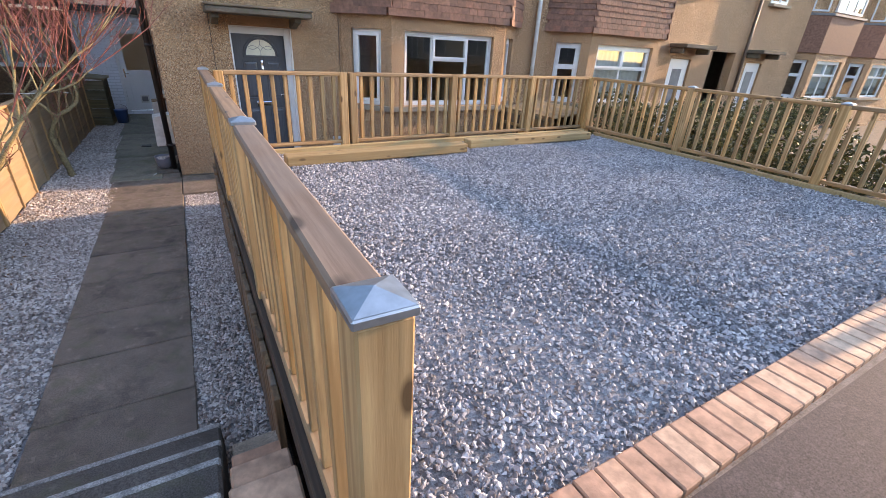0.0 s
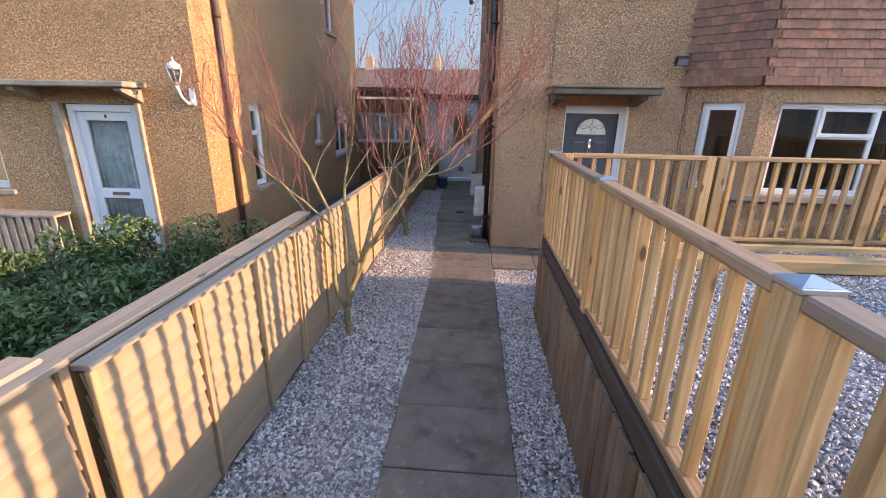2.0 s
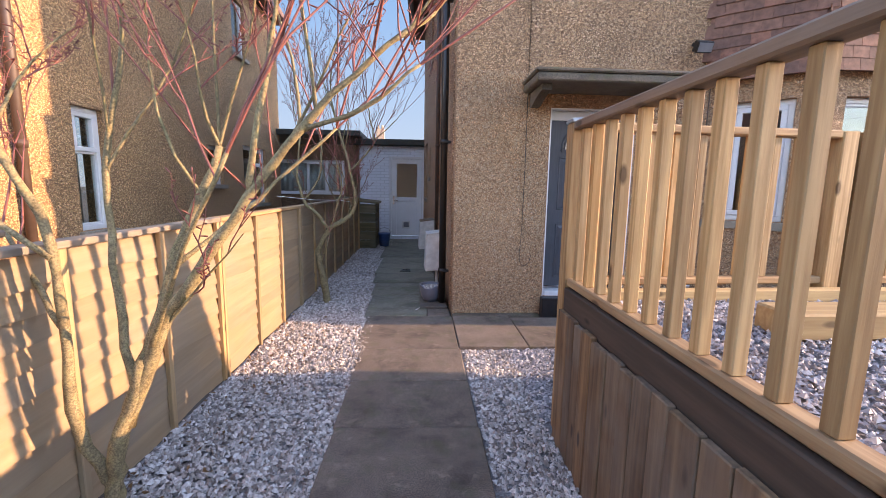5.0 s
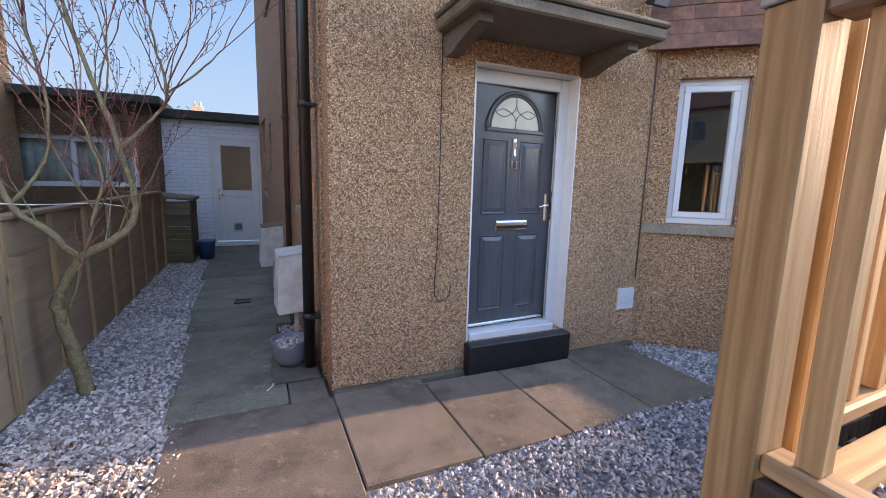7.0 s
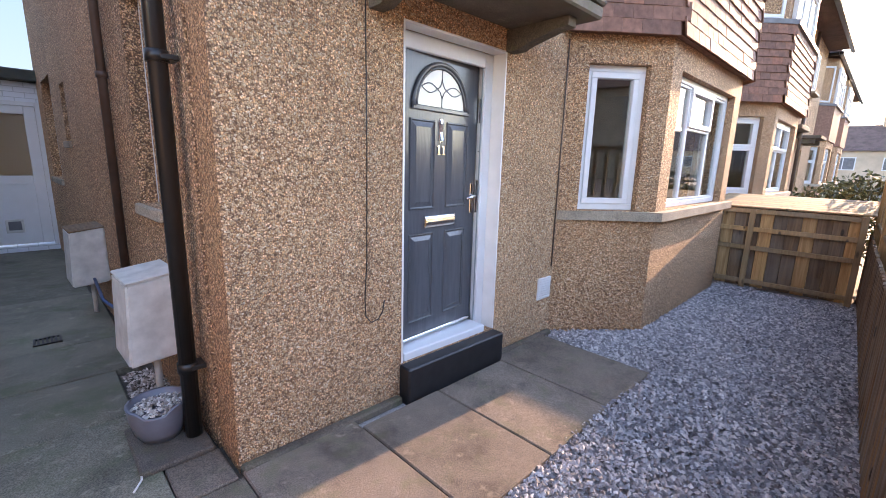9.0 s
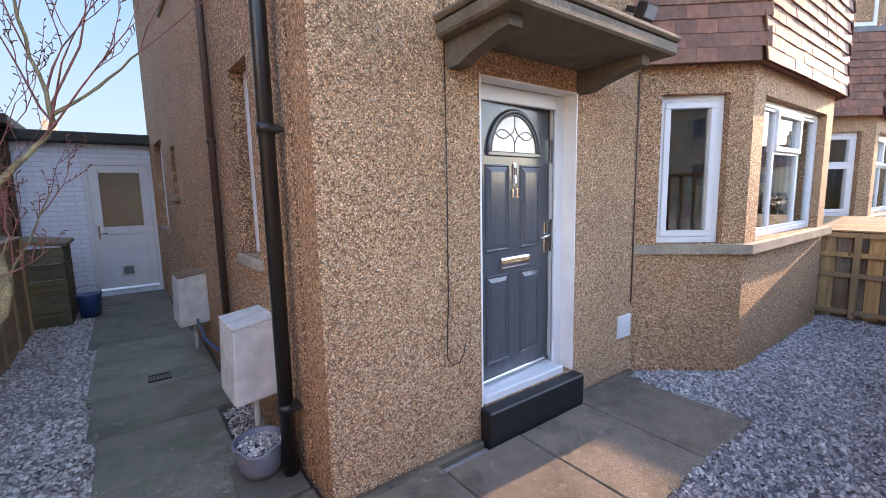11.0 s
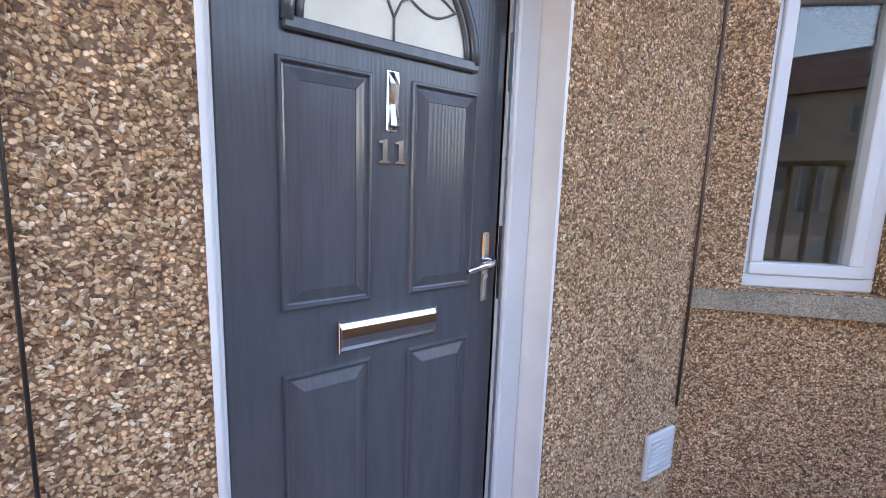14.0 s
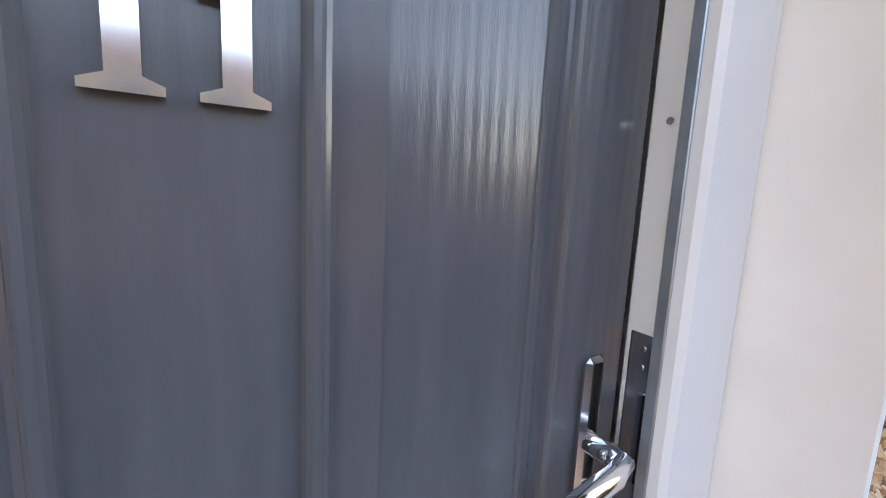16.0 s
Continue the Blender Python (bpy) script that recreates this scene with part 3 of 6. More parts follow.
# rooms behind, so that glass looks into something
wall("wall_back", (32, 14.5, 0), 180, 32, -0.2, EAVE, 0.26, [], M_DASH, "pebbledash rear wall of the house")
tagged(box("floor_inside", 0.6, 31.9, 7.8, 14.2, 0.0, 0.2, M_ROOM, 0), "dim indoor floor", "floor", "", "structure")
tagged(box("ceiling_inside", 0.4, 31.9, 7.8, 14.2, 2.62, 2.8, M_ROOM, 0), "dim indoor ceiling", "ceiling", "", "structure")
for _x in (6.80, 11.33, 18.3, 31.9):
    tagged(box("wall_party", _x, _x + 0.1, 7.77, 14.2, 0.204, EAVE, M_ROOM, 0), "dim party wall between the houses", "wall", "", "structure")
tagged(box("wall_partition", 2.6, 2.7, 7.8, 14.2, 0.204, 2.616, M_ROOM, 0), "dim inner partition wall", "wall", "", "structure")
tagged(box("wall_inner_back", 0.5, 31.8, 11.3, 11.4, 0.204, 2.616, M_ROOM, 0), "dim inner back wall", "wall", "", "structure")


def hip_roof(name, x0, x1, y0, y1, z, rise, label, mat=None):
    bm = bmesh.new()
    o = 0.32
    x0, x1, y0, y1 = x0 - o, x1 + o, y0 - o, y1 + o
    hl = (y1 - y0) / 2
    c = [bm.verts.new(p) for p in ((x0, y0, z), (x1, y0, z), (x1, y1, z), (x0, y1, z), (x0 + hl * 0.9, y0 + hl, z + rise), (x1 - hl * 0.2, y0 + hl, z + rise))]
    for q in ((0, 1, 5, 4), (1, 2, 5), (2, 3, 4, 5), (3, 0, 4), (3, 2, 1, 0)):
        bm.faces.new([c[i] for i in q])
    ob = new(name, mesh_of(bm, name, mat or M_ROOF))
    md = ob.modifiers.new("thick", "SOLIDIFY")
    md.thickness = 0.06
    tagged(ob, label, "roof", "", "structure")
    gb = bmesh.new()
    for q in ((x0 - 0.06, x1, y0 - 0.06, y0 + 0.05), (x0 - 0.06, x0 + 0.05, y0 + 0.054, y1)):
        add_box(gb, q[0], q[1], q[2], q[3], z - 0.13, z - 0.03, 0.015)
    tagged(new("trim_gutter", mesh_of(gb, "trim_gutter", M_BLACK)), "black gutter and fascia under the eaves", "gutter", "", "structure")


hip_roof("roof_main", 0.0, 18.2, WY - 0.25, 14.6, EAVE + 0.02, 2.6, "brown tiled hipped roof of the terrace")

# canopy over the door, with brackets
canopy = thing("door_canopy", (1.72, WY, 2.38), "weathered dark concrete canopy on two brackets above the grey door", "canopy")
cb = bmesh.new()
add_box(cb, 1.0, 2.44, 6.93, WY - 0.002, 2.40, 2.475, 0.012)
add_box(cb, 0.985, 2.455, 6.915, WY - 0.002, 2.479, 2.515, 0.012)
under(new("slab", mesh_of(cb, "slab", M_CONC)), canopy)
for bx in (1.12, 2.25):
    bb = bmesh.new()
    prof = [(WY - 0.003, 2.396), (7.03, 2.396), (7.03, 2.34), (7.1, 2.335), (7.32, 2.285), (7.40, 2.255), (WY - 0.003, 2.255)]
    lo, hi = [bb.verts.new((bx - 0.045, y, z)) for y, z in prof], [bb.verts.new((bx + 0.045, y, z)) for y, z in prof]
    bb.faces.new(lo)
    bb.faces.new(hi[::-1])
    for k in range(len(prof)):
        bb.faces.new((lo[k], lo[(k + 1) % len(prof)], hi[(k + 1) % len(prof)], hi[k]))
    bmesh.ops.recalc_face_normals(bb, faces=bb.faces[:])
    under(new("bracket", mesh_of(bb, "bracket", M_CONC)), canopy)

# white reveal lining and black step
rv = bmesh.new()
RY = 7.605
add_box(rv, DX0 - 0.0, DX0 + 0.012, WY - 0.004, 7.757, DZ0, DZ1, 0.0)
add_box(rv, DX1 - 0.012, DX1, WY - 0.004, 7.757, DZ0, DZ1, 0.0)
add_box(rv, DX0 + 0.012, DX1 - 0.012, WY - 0.004, RY, DZ1 - 0.012, DZ1, 0.0)
tagged(new("trim_reveal", mesh_of(rv, "trim_reveal", M_REVEAL)), "white-painted reveal of the door opening", "trim", "", "structure")
tagged(box("door_step", DX0 - 0.02, DX1 + 0.0, 7.39, WY - 0.003, -0.05, 0.2335, M_BLACKP, 0.01), "black-painted concrete step below the door", "step", "", "structure")


def panel_door():
    """The grey moulded front door, ajar, in its white frame."""
    th = thing("door_1", (DX0, RY, DZ0), "white-framed dark grey composite front door, slightly ajar", "door", "", "structure")
    fw, fl_ = 0.096, 0.031
    fr = bmesh.new()
    for q in ((DX0 + 0.011, DX0 + fl_, DZ0, DZ1 - 0.013), (DX1 - fw, DX1 - 0.011, DZ0, DZ1 - 0.013)):
        add_box(fr, q[0], q[1], RY, RY + 0.03, q[2], q[3], 0.006)
        inner = (q[0], q[1] - 0.004) if q[0] < 1.7 else (q[0] + 0.02, q[1])
        add_box(fr, inner[0], inner[1], RY + 0.03, RY + 0.075, q[2], q[3], 0.002)
    add_box(fr, DX0 + fl_, DX1 - fw, RY, RY + 0.03, DZ1 - fw - 0.013, DZ1 - 0.013, 0.006)
    add_box(fr, DX0 + fl_, DX1 - fw, 7.505, RY + 0.075, DZ0 - 0.006, DZ0 + 0.052, 0.006)
    under(new("frame", mesh_of(fr, "frame", M_WHITE)), th)
    L, H, T = 0.798, 1.885, 0.044
    hinge = pose(DX0 + fl_ + 0.002, RY + 0.014, DZ0 + 0.056, 0, 0, 4.0)
    lf = bmesh.new()
    add_box(lf, 0, L, 0, T, 0, H, 0.003)

    def ring(x0, x1, z0, z1, y, i, prof):
        """A moulded rectangular picture-frame; prof: (inset, height)."""
        loops = []
        for ins, hgt in prof:
            loops.append([lf.verts.new(p) for p in ((x0 + ins, y - hgt, z0 + ins), (x1 - ins, y - hgt, z0 + ins), (x1 - ins, y - hgt, z1 - ins), (x0 + ins, y - hgt, z1 - ins))])
        for a, b2 in zip(loops, loops[1:]):
            for k in range(4):
                lf.faces.new((a[k], a[(k + 1) % 4], b2[(k + 1) % 4], b2[k]))
        lf.faces.new(loops[-1])

    PROF = ((0, -0.001), (0.002, 0.006), (0.005, 0.010), (0.009, 0.0105), (0.012, 0.008), (0.014, 0.0025), (0.018, 0.001), (0.021, 0.0015), (0.049, 0.0125), (0.0495, 0.0105), (0.052, 0.0105))
    for x0, x1 in ((0.120, 0.353), (0.466, 0.694)):
        ring(x0, x1, 0.900, 1.475, 0, 0, PROF)
        ring(x0, x1, 0.13, 0.742, 0, 0, PROF)
    leaf = new("leaf", mesh_of(lf, "leaf", M_DOOR))
    leaf.matrix_basis = hinge
    under(leaf, th)
    # fanlight: half-round surround, pane, lead pattern
    cx, zb, R = 0.409, 1.545, 0.262
    sb = bmesh.new()
    path = [(cx - R, zb)] + [(cx - R * math.cos(a), zb + 1.06 * R * math.sin(a)) for a in np.linspace(0.0, math.pi, 25)] + [(cx + R, zb)]
    path = path[1:-1]
    tube(sb, [(x, -0.006, z) for x, z in path], [0.016] * len(path), 8)
    tube(sb, [(x * 0.9 + cx * 0.1, -0.004, zb + (z - zb) * 0.9 + 0.006) for x, z in path], [0.010] * len(path), 8)
    add_box(sb, cx - R - 0.012, cx + R + 0.012, -0.018, 0.002, zb - 0.018, zb + 0.012, 0.005)
    so = new("fanlight_surround", mesh_of(sb, "fanlight_surround", M_DOOR))
    so.matrix_basis = hinge
    under(so, th)
    gb = bmesh.new()
    lo = [gb.verts.new((cx - 0.9 * R * math.cos(a), -0.002, zb + 0.95 * R * math.sin(a) + 0.005)) for a in np.linspace(0, math.pi, 25)]
    hi = [gb.verts.new((v.co.x, 0.0005, v.co.z)) for v in lo]
    gb.faces.new(lo)
    gb.faces.new(hi[::-1])
    for k in range(25):
        gb.faces.new((lo[k], lo[(k + 1) % 25], hi[(k + 1) % 25], hi[k]))
    bmesh.ops.recalc_face_normals(gb, faces=gb.faces[:])
    go = new("fanlight_pane", mesh_of(gb, "fanlight_pane", M_FAN))
    go.matrix_basis = hinge
    under(tagged(go, "cream obscured half-round pane"), th)
    lb = bmesh.new()
    zc = zb + 0.125
    for s in (-1, 1):
        for up in (-1, 1):
            tube(lb, [(cx + s * (0.045 + 0.145 * k / 10), -0.004, zc + up * 0.028 * math.sin(math.pi * k / 10)) for k in range(11)], [0.0035] * 11, 5)
        tube(lb, [(cx + s * 0.19, -0.004, zc), (cx + s * 0.225, -0.004, zc + 0.012)], [0.0035] * 2, 5)
        for up in (-1, 1):
            tube(lb, [(cx, -0.004, zc + up * 0.055), (cx + s * 0.02, -0.004, zc + up * 0.015), (cx + s * 0.045, -0.004, zc)], [0.0035] * 3, 5)
    tube(lb, [(cx, -0.004, zb + 0.01), (cx, -0.004, zc - 0.055)], [0.0035] * 2, 5)
    tube(lb, [(cx, -0.004, zc + 0.055), (cx, -0.004, zb + 0.245)], [0.0035] * 2, 5)
    lo2 = new("fanlight_lead", mesh_of(lb, "fanlight_lead", M_LEAD))
    lo2.matrix_basis = hinge
    under(lo2, th)
    # letter plate
    b = bmesh.new()
    prof = [(-0.002, 0.0), (-0.012, 0.002), (-0.020, 0.012), (-0.023, 0.030), (-0.020, 0.048), (-0.012, 0.058), (-0.002, 0.060)]
    a0, a1 = [b.verts.new((cx - 0.146, y, 0.774 + 1.3 * z)) for y, z in prof], [b.verts.new((cx + 0.146, y, 0.774 + 1.3 * z)) for y, z in prof]
    for k in range(len(prof) - 1):
        b.faces.new((a0[k], a0[k + 1], a1[k + 1], a1[k]))
    b.faces.new(a0[::-1])
    b.faces.new(a1)
    add_box(b, cx - 0.152, cx - 0.1465, -0.017, 0, 0.770, 0.856, 0.002)
    add_box(b, cx + 0.1465, cx + 0.152, -0.017, 0, 0.770, 0.856, 0.002)
    bmesh.ops.recalc_face_normals(b, faces=b.faces[:])
    # knocker
    add_box(b, cx - 0.017, cx + 0.017, -0.006, 0, 1.338, 1.490, 0.003)
    kn = [(1.484, 0.015, 0.010), (1.455, 0.013, 0.020), (1.405, 0.009, 0.016), (1.370, 0.012, 0.024), (1.352, 0.014, 0.028), (1.343, 0.012, 0.010)]
    kr = [[b.verts.new((cx + sx * w, -y, z)) for sx, y in ((-1, 0.004), (-1, d * 0.75), (0, d), (1, d * 0.75), (1, 0.004))] for z, w, d in kn]
    for r0, r1 in zip(kr, kr[1:]):
        for k in range(4):
            b.faces.new((r0[k], r1[k], r1[k + 1], r0[k + 1]))
    b.faces.new(kr[0])
    b.faces.new(kr[-1][::-1])
    # handle: plate and lever
    hx = 0.748
    add_box(b, hx - 0.014, hx + 0.014, -0.010, 0, 0.842, 1.066, 0.006)
    tube(b, [(hx, -0.006, 0.976), (hx, -0.034, 0.976), (hx, -0.046, 0.975), (hx - 0.02, -0.052, 0.973), (hx - 0.06, -0.052, 0.966), (hx - 0.105, -0.050, 0.955)], [0.011, 0.011, 0.0115, 0.011, 0.010, 0.009], 10)
    tube(b, [(hx, -0.010, 0.925), (hx, -0.014, 0.925)], [0.009, 0.009], 12)
    ch = new("ironmongery", mesh_of(b, "ironmongery", M_CHROME))
    ch.matrix_basis = hinge
    under(tagged(ch, "polished chrome letter plate, knocker and lever handle"), th)
    # numerals, as serifed strokes
    for nx in (cx - 0.0235, cx + 0.0235):
        nb = bmesh.new()
        pr = [(-0.0165, 0), (0.0165, 0), (0.0165, 0.004), (0.0075, 0.0075), (0.0075, 0.056), (0.004, 0.056), (-0.0165, 0.0505), (-0.0165, 0.0465), (-0.0065, 0.0465), (-0.0065, 0.0075), (-0.0165, 0.004)]
        f0, f1 = [nb.verts.new((nx + x, -0.0085, 1.258 + 1.08 * z)) for x, z in pr], [nb.verts.new((nx + x, -0.0005, 1.258 + 1.08 * z)) for x, z in pr]
        nb.faces.new(f0)
        for k in range(len(pr)):
            nb.faces.new((f0[k], f1[k], f1[(k + 1) % len(pr)], f0[(k + 1) % len(pr)]))
        bmesh.ops.recalc_face_normals(nb, faces=nb.faces[:])
        no = new("numeral", mesh_of(nb, "numeral", M_CHROME))
        no.matrix_basis = hinge
        under(tagged(no, "chrome numeral 1"), th)
    # weatherbar, and the keep on the frame
    wb = bmesh.new()
    add_box(wb, 0.01, L - 0.01, -0.022, -0.002, 0.012, 0.036, 0.005)
    wo = new("weatherbar", mesh_of(wb, "weatherbar", M_CHROME))
    wo.matrix_basis = hinge
    under(wo, th)
    kx = DX1 - fw + 0.019
    kb = bmesh.new()
    add_box(kb, kx - 0.003, kx, RY + 0.034, RY + 0.066, DZ0 + 0.9, DZ0 + 1.14, 0.001)
    add_box(kb, kx - 0.003, kx, RY + 0.036, RY + 0.060, DZ0 + 1.55, DZ0 + 1.72, 0.001)
    add_box(kb, kx - 0.007, kx - 0.0035, RY + 0.040, RY + 0.048, DZ0 + 0.98, DZ0 + 1.08, 0.001)
    for zz in (0.915, 0.945, 1.105, 1.125, 1.35, 1.565, 1.705):
        tube(kb, [(kx - 0.0028, RY + 0.05, DZ0 + zz), (kx - 0.0045, RY + 0.05, DZ0 + zz)], [0.004, 0.0035], 10)
    under(tagged(new("lock_keep", mesh_of(kb, "lock_keep", M_CHROME)), "steel lock keep on the frame"), th)
    es = bmesh.new()
    add_box(es, L + 0.0005, L + 0.0025, 0.008, 0.036, 0.02, H - 0.02, 0.0005)
    eo = new("edge_strip", mesh_of(es, "edge_strip", M_CHROME))
    eo.matrix_basis = hinge
    under(tagged(eo, "bright metal strip along the leaf edge"), th)
    fs = bmesh.new()
    add_box(fs, DX1 - fw - 0.004, DX1 - fw - 0.0005, RY + 0.016, RY + 0.028, DZ0 + 0.06, DZ1 - 0.09, 0.001)
    under(tagged(new("keep_rail", mesh_of(fs, "keep_rail", M_ZINC)), "dull metal keep rail along the frame"), th)
    gs = bmesh.new()
    add_box(gs, DX1 - fw + 0.001, DX1 - fw + 0.010, RY + 0.024, RY + 0.032, DZ0 + 0.06, DZ1 - 0.09, 0.002)
    under(new("seal", mesh_of(gs, "seal", M_BLACK)), th)


panel_door()

# ---- timber balustrade ----
def post_cap(name, x, y, z, parent, s=0.106):
    bm = bmesh.new()
    h = s / 2
    add_box(bm, x - h, x + h, y - h, y + h, z, z + 0.018, 0.003)
    c = [bm.verts.new((x + a * (h - 0.004), y + b * (h - 0.004), z + 0.0185)) for a, b in ((-1, -1), (1, -1), (1, 1), (-1, 1))]
    t = bm.verts.new((x, y, z + 0.036))
    for k in range(4):
        bm.faces.new((c[k], c[(k + 1) % 4], t))
    return under(new(name, mesh_of(bm, name, M_ZINC)), parent)


BAL_MESH = box_mesh("baluster", 0.042, 0.042, 0.80, M_POST, 0.003)
TOPZ = 1.735


def railing(label, p0, p1, posts, foot, gap=0.152, caps=(), base_z=0.885, rail_mat=None, lo_mat=None):
    """A balustrade from p0 to p1: posts at the given parts of the way, rails and square balusters between them."""
    a, b = Vector((*p0, 0)), Vector((*p1, 0))
    d = b - a
    L = d.length
    ang = math.degrees(math.atan2(d.y, d.x))
    th = thing("balustrade", (p0[0], p0[1], foot), label, "railing", "balustrade round the parking area")
    pts = [a + d * t for t in posts]
    for i, p in enumerate(pts):
        pm = new("post", box_mesh("post", 0.095, 0.095, 1.765 - foot, M_POST, 0.005))
        pm.matrix_basis = pose(p.x, p.y, foot, 0, 0, ang)
        under(pm, th)
        post_cap("post_cap", p.x, p.y, 1.766, th) if i in caps else None
    for p, q in zip(pts, pts[1:]):
        m = (p + q) / 2
        sl = (q - p).length - 0.097
        for nm, sy, z0, h, mt in (("top_rail", 0.09, TOPZ - 0.01, 0.045, rail_mat), ("bottom_rail", 0.07, base_z, 0.045, lo_mat or rail_mat)):
            ob = new(nm, box_mesh(nm, sl, sy, h, mt, 0.008))
            ob.matrix_basis = pose(m.x, m.y, z0, 0, 0, ang)
            under(ob, th)
        n = max(2, round(sl / gap))
        for k in range(n):
            c = p + (q - p).normalized() * (0.0485 + sl * (k + 0.5) / n)
            bo = new("baluster", BAL_MESH)
            bo.matrix_basis = pose(c.x, c.y, base_z + 0.046, 0, 0, ang)
            bo.scale.z = (TOPZ - 0.011 - base_z - 0.046) / 0.80
            under(bo, th)
    return th


RX, RYF = 0.80, 5.235
# rails run along their own local x, so the timber grain follows that axis
railing("weathered timber balustrade along the garden path, galvanised post caps", (RX + 0.02, 0.085), (RX, RYF), (0, 0.318, 0.645, 1.0), 0.0, 0.15, (0, 1, 2, 3), rail_mat=M_TOPR, lo_mat=M_RAILX)
railing("golden new-timber balustrade facing the house", (RX + 0.0985, RYF), (6.98, RYF + 0.27), (0.262, 0.52, 0.775, 1.0), 0.3, 0.15, (), rail_mat=M_RAILX)
far_first = railing("short golden timber balustrade bay at the corner", (RX + 0.097, RYF), (2.46, RYF + 0.07), (0.027, 0.94), 0.78, 0.15, (), rail_mat=M_RAILX)
railing("golden timber balustrade on the far side of the parking area", (7.03, 5.45), (7.0, -0.3), (0.0, 0.33, 0.65, 0.97), 0.3, 0.15, (1, 2), rail_mat=M_RAILX)

# retaining boards below the path balustrade
ret = thing("retaining_boards", (RX - 0.06, 3, 0), "weathered brown upright planks holding the raised gravel, dark beam on top", "retaining wall")
yy = 1.05
rb = random.Random(4)
while yy < RYF - 0.1:
    w = rb.choice((0.10, 0.125, 0.15))
    top = 0.755 + rb.uniform(-0.012, 0.012)
    box("plank", RX - 0.075 - rb.uniform(0, 0.006), RX - 0.05, yy, yy + w - 0.006, -0.02, top, M_BOARD, 0.004, ret)
    yy += w
box("beam", RX - 0.046, RX + 0.03, 0.2, RYF - 0.05, 0.74, 0.878, M_BEAM, 0.006, ret)
ret2 = thing("retaining_boards", (4, RYF, 0), "weathered upright planks under the balustrade facing the house", "retaining wall")
xx = RX + 0.05
while xx < 6.95:
    w = rb.choice((0.10, 0.125, 0.15))
    box("plank", xx, xx + w - 0.006, RYF + 0.05 + (xx - RX) * 0.0437, RYF + 0.075 + (xx - RX) * 0.0437, -0.02, 0.78 + rb.uniform(-0.01, 0.01), M_BOARD, 0.004, ret2)
    xx += w
bo = new("beam", box_mesh("beam", 6.1, 0.07, 0.115, M_SLEEPER, 0.006))
bo.matrix_basis = pose(3.9, RYF - 0.10 + 0.135, 0.76, 0, 0, 2.5)
under(bo, ret2)
tagged(box("timber_edging", 6.88, 6.96, -0.06, RYF - 0.14, 0.76, 0.865, M_SLEEPER, 0.006), "timber edging along the far side of the gravel", "edging")

for i, (x0, x1, y) in enumerate(((1.45, 3.86, 4.62), (4.02, 6.5, 4.86))):
    ob = box("timber_sleeper", -(x1 - x0) / 2, (x1 - x0) / 2, -0.1, 0.1, 0, 0.115, M_SLEEPER, 0.01)
    ob.matrix_basis = pose((x0 + x1) / 2, y, PZ + 0.0, 0, 0, 1.6)
    tagged(ob, "long golden timber sleeper lying on the gravel", "sleeper", "wheel-stop sleepers")

# ---- steps down from the pavement ----
steps = thing("steps", (-0.1, 1.7, 0), "worn grey concrete steps with flaking pale paint", "steps", "", "structure")
for y0, y1, zt, x1 in ((1.28, 1.60, 0.19, 0.47), (0.98, 1.28, 0.39, 0.48), (0.66, 0.98, 0.60, 0.49), (-0.06, 0.66, 0.815, 0.5)):
    box("step", -0.62, x1, y0, y1 + (0.02 if zt < 0.7 else 0), zt - 0.2 if zt > 0.2 else -0.05, zt, M_STEP, 0.012, steps)
    box("nosing", -0.622, x1 + 0.002, y1 - 0.035 + (0.02 if zt < 0.7 else 0), y1 + 0.004 + (0.02 if zt < 0.7 else 0), zt - 0.03, zt + 0.003, M_CHIPPED, 0.008, steps)
    if zt > 0.2:
        box("step_core", -0.61, x1 - 0.01, y0, y1 - 0.03, -0.05, zt - 0.204, M_STEP, 0, steps)
blocks = thing("block_edging", (0.6, 1, 0), "buff concrete blocks stepping down beside the steps", "edging")
for i, (y0, z) in enumerate(((1.12, 0.32), (0.92, 0.46), (0.72, 0.62), (0.50, 0.77))):
    box("block", 0.52, 0.74, y0, y0 + 0.195, z - 0.1, z, M_PAVER if i else M_SILL, 0.008, blocks)
    box("block_core", 0.53, 0.73, y0 + 0.004, y0 + 0.19, -0.05, z - 0.104, M_SILL, 0, blocks)
tagged(box("pavement_edge", 0.5, 0.9, -0.06, 0.46, 0.4, 0.822, M_TARMAC, 0), "tarmac edge beside the top step", "pavement", "", "structure")

# sloping handrail on the other side of the steps
gr = thing("stair_rail", (-0.70, 1.45, 0), "orange-stained sloping timber handrail with a galvanised post cap", "railing")
GX = -0.72
box("post", GX - 0.046, GX + 0.046, 1.40, 1.492, -0.02, 1.075, M_GATE, 0.005, gr)
post_cap("post_cap", GX, 1.446, 1.076, gr)
box("post", GX - 0.046, GX + 0.046, -0.02, 0.072, 0.66, 1.80, M_GATE, 0.005, gr)
for z0, z1, wd in ((1.02, 1.72, 0.075), (0.24, 0.92, 0.06)):
    ln = math.hypot(1.33, z1 - z0)
    ob = new("rail", box_mesh("rail", wd, ln, 0.045, M_GATE, 0.006))
    ob.matrix_basis = pose(GX, 0.735, (z0 + z1) / 2 - 0.02, -math.degrees(math.atan2(z1 - z0, 1.33)), 0, 0)
    under(ob, gr)
for k in range(8):
    y = 0.18 + 0.148 * k
    zb = 0.24 + (1.40 - y) / 1.33 * 0.68 + 0.03
    box("baluster", GX - 0.02, GX + 0.02, y - 0.02, y + 0.02, zb - 0.02, zb + 0.80, M_GATE, 0.003, gr)

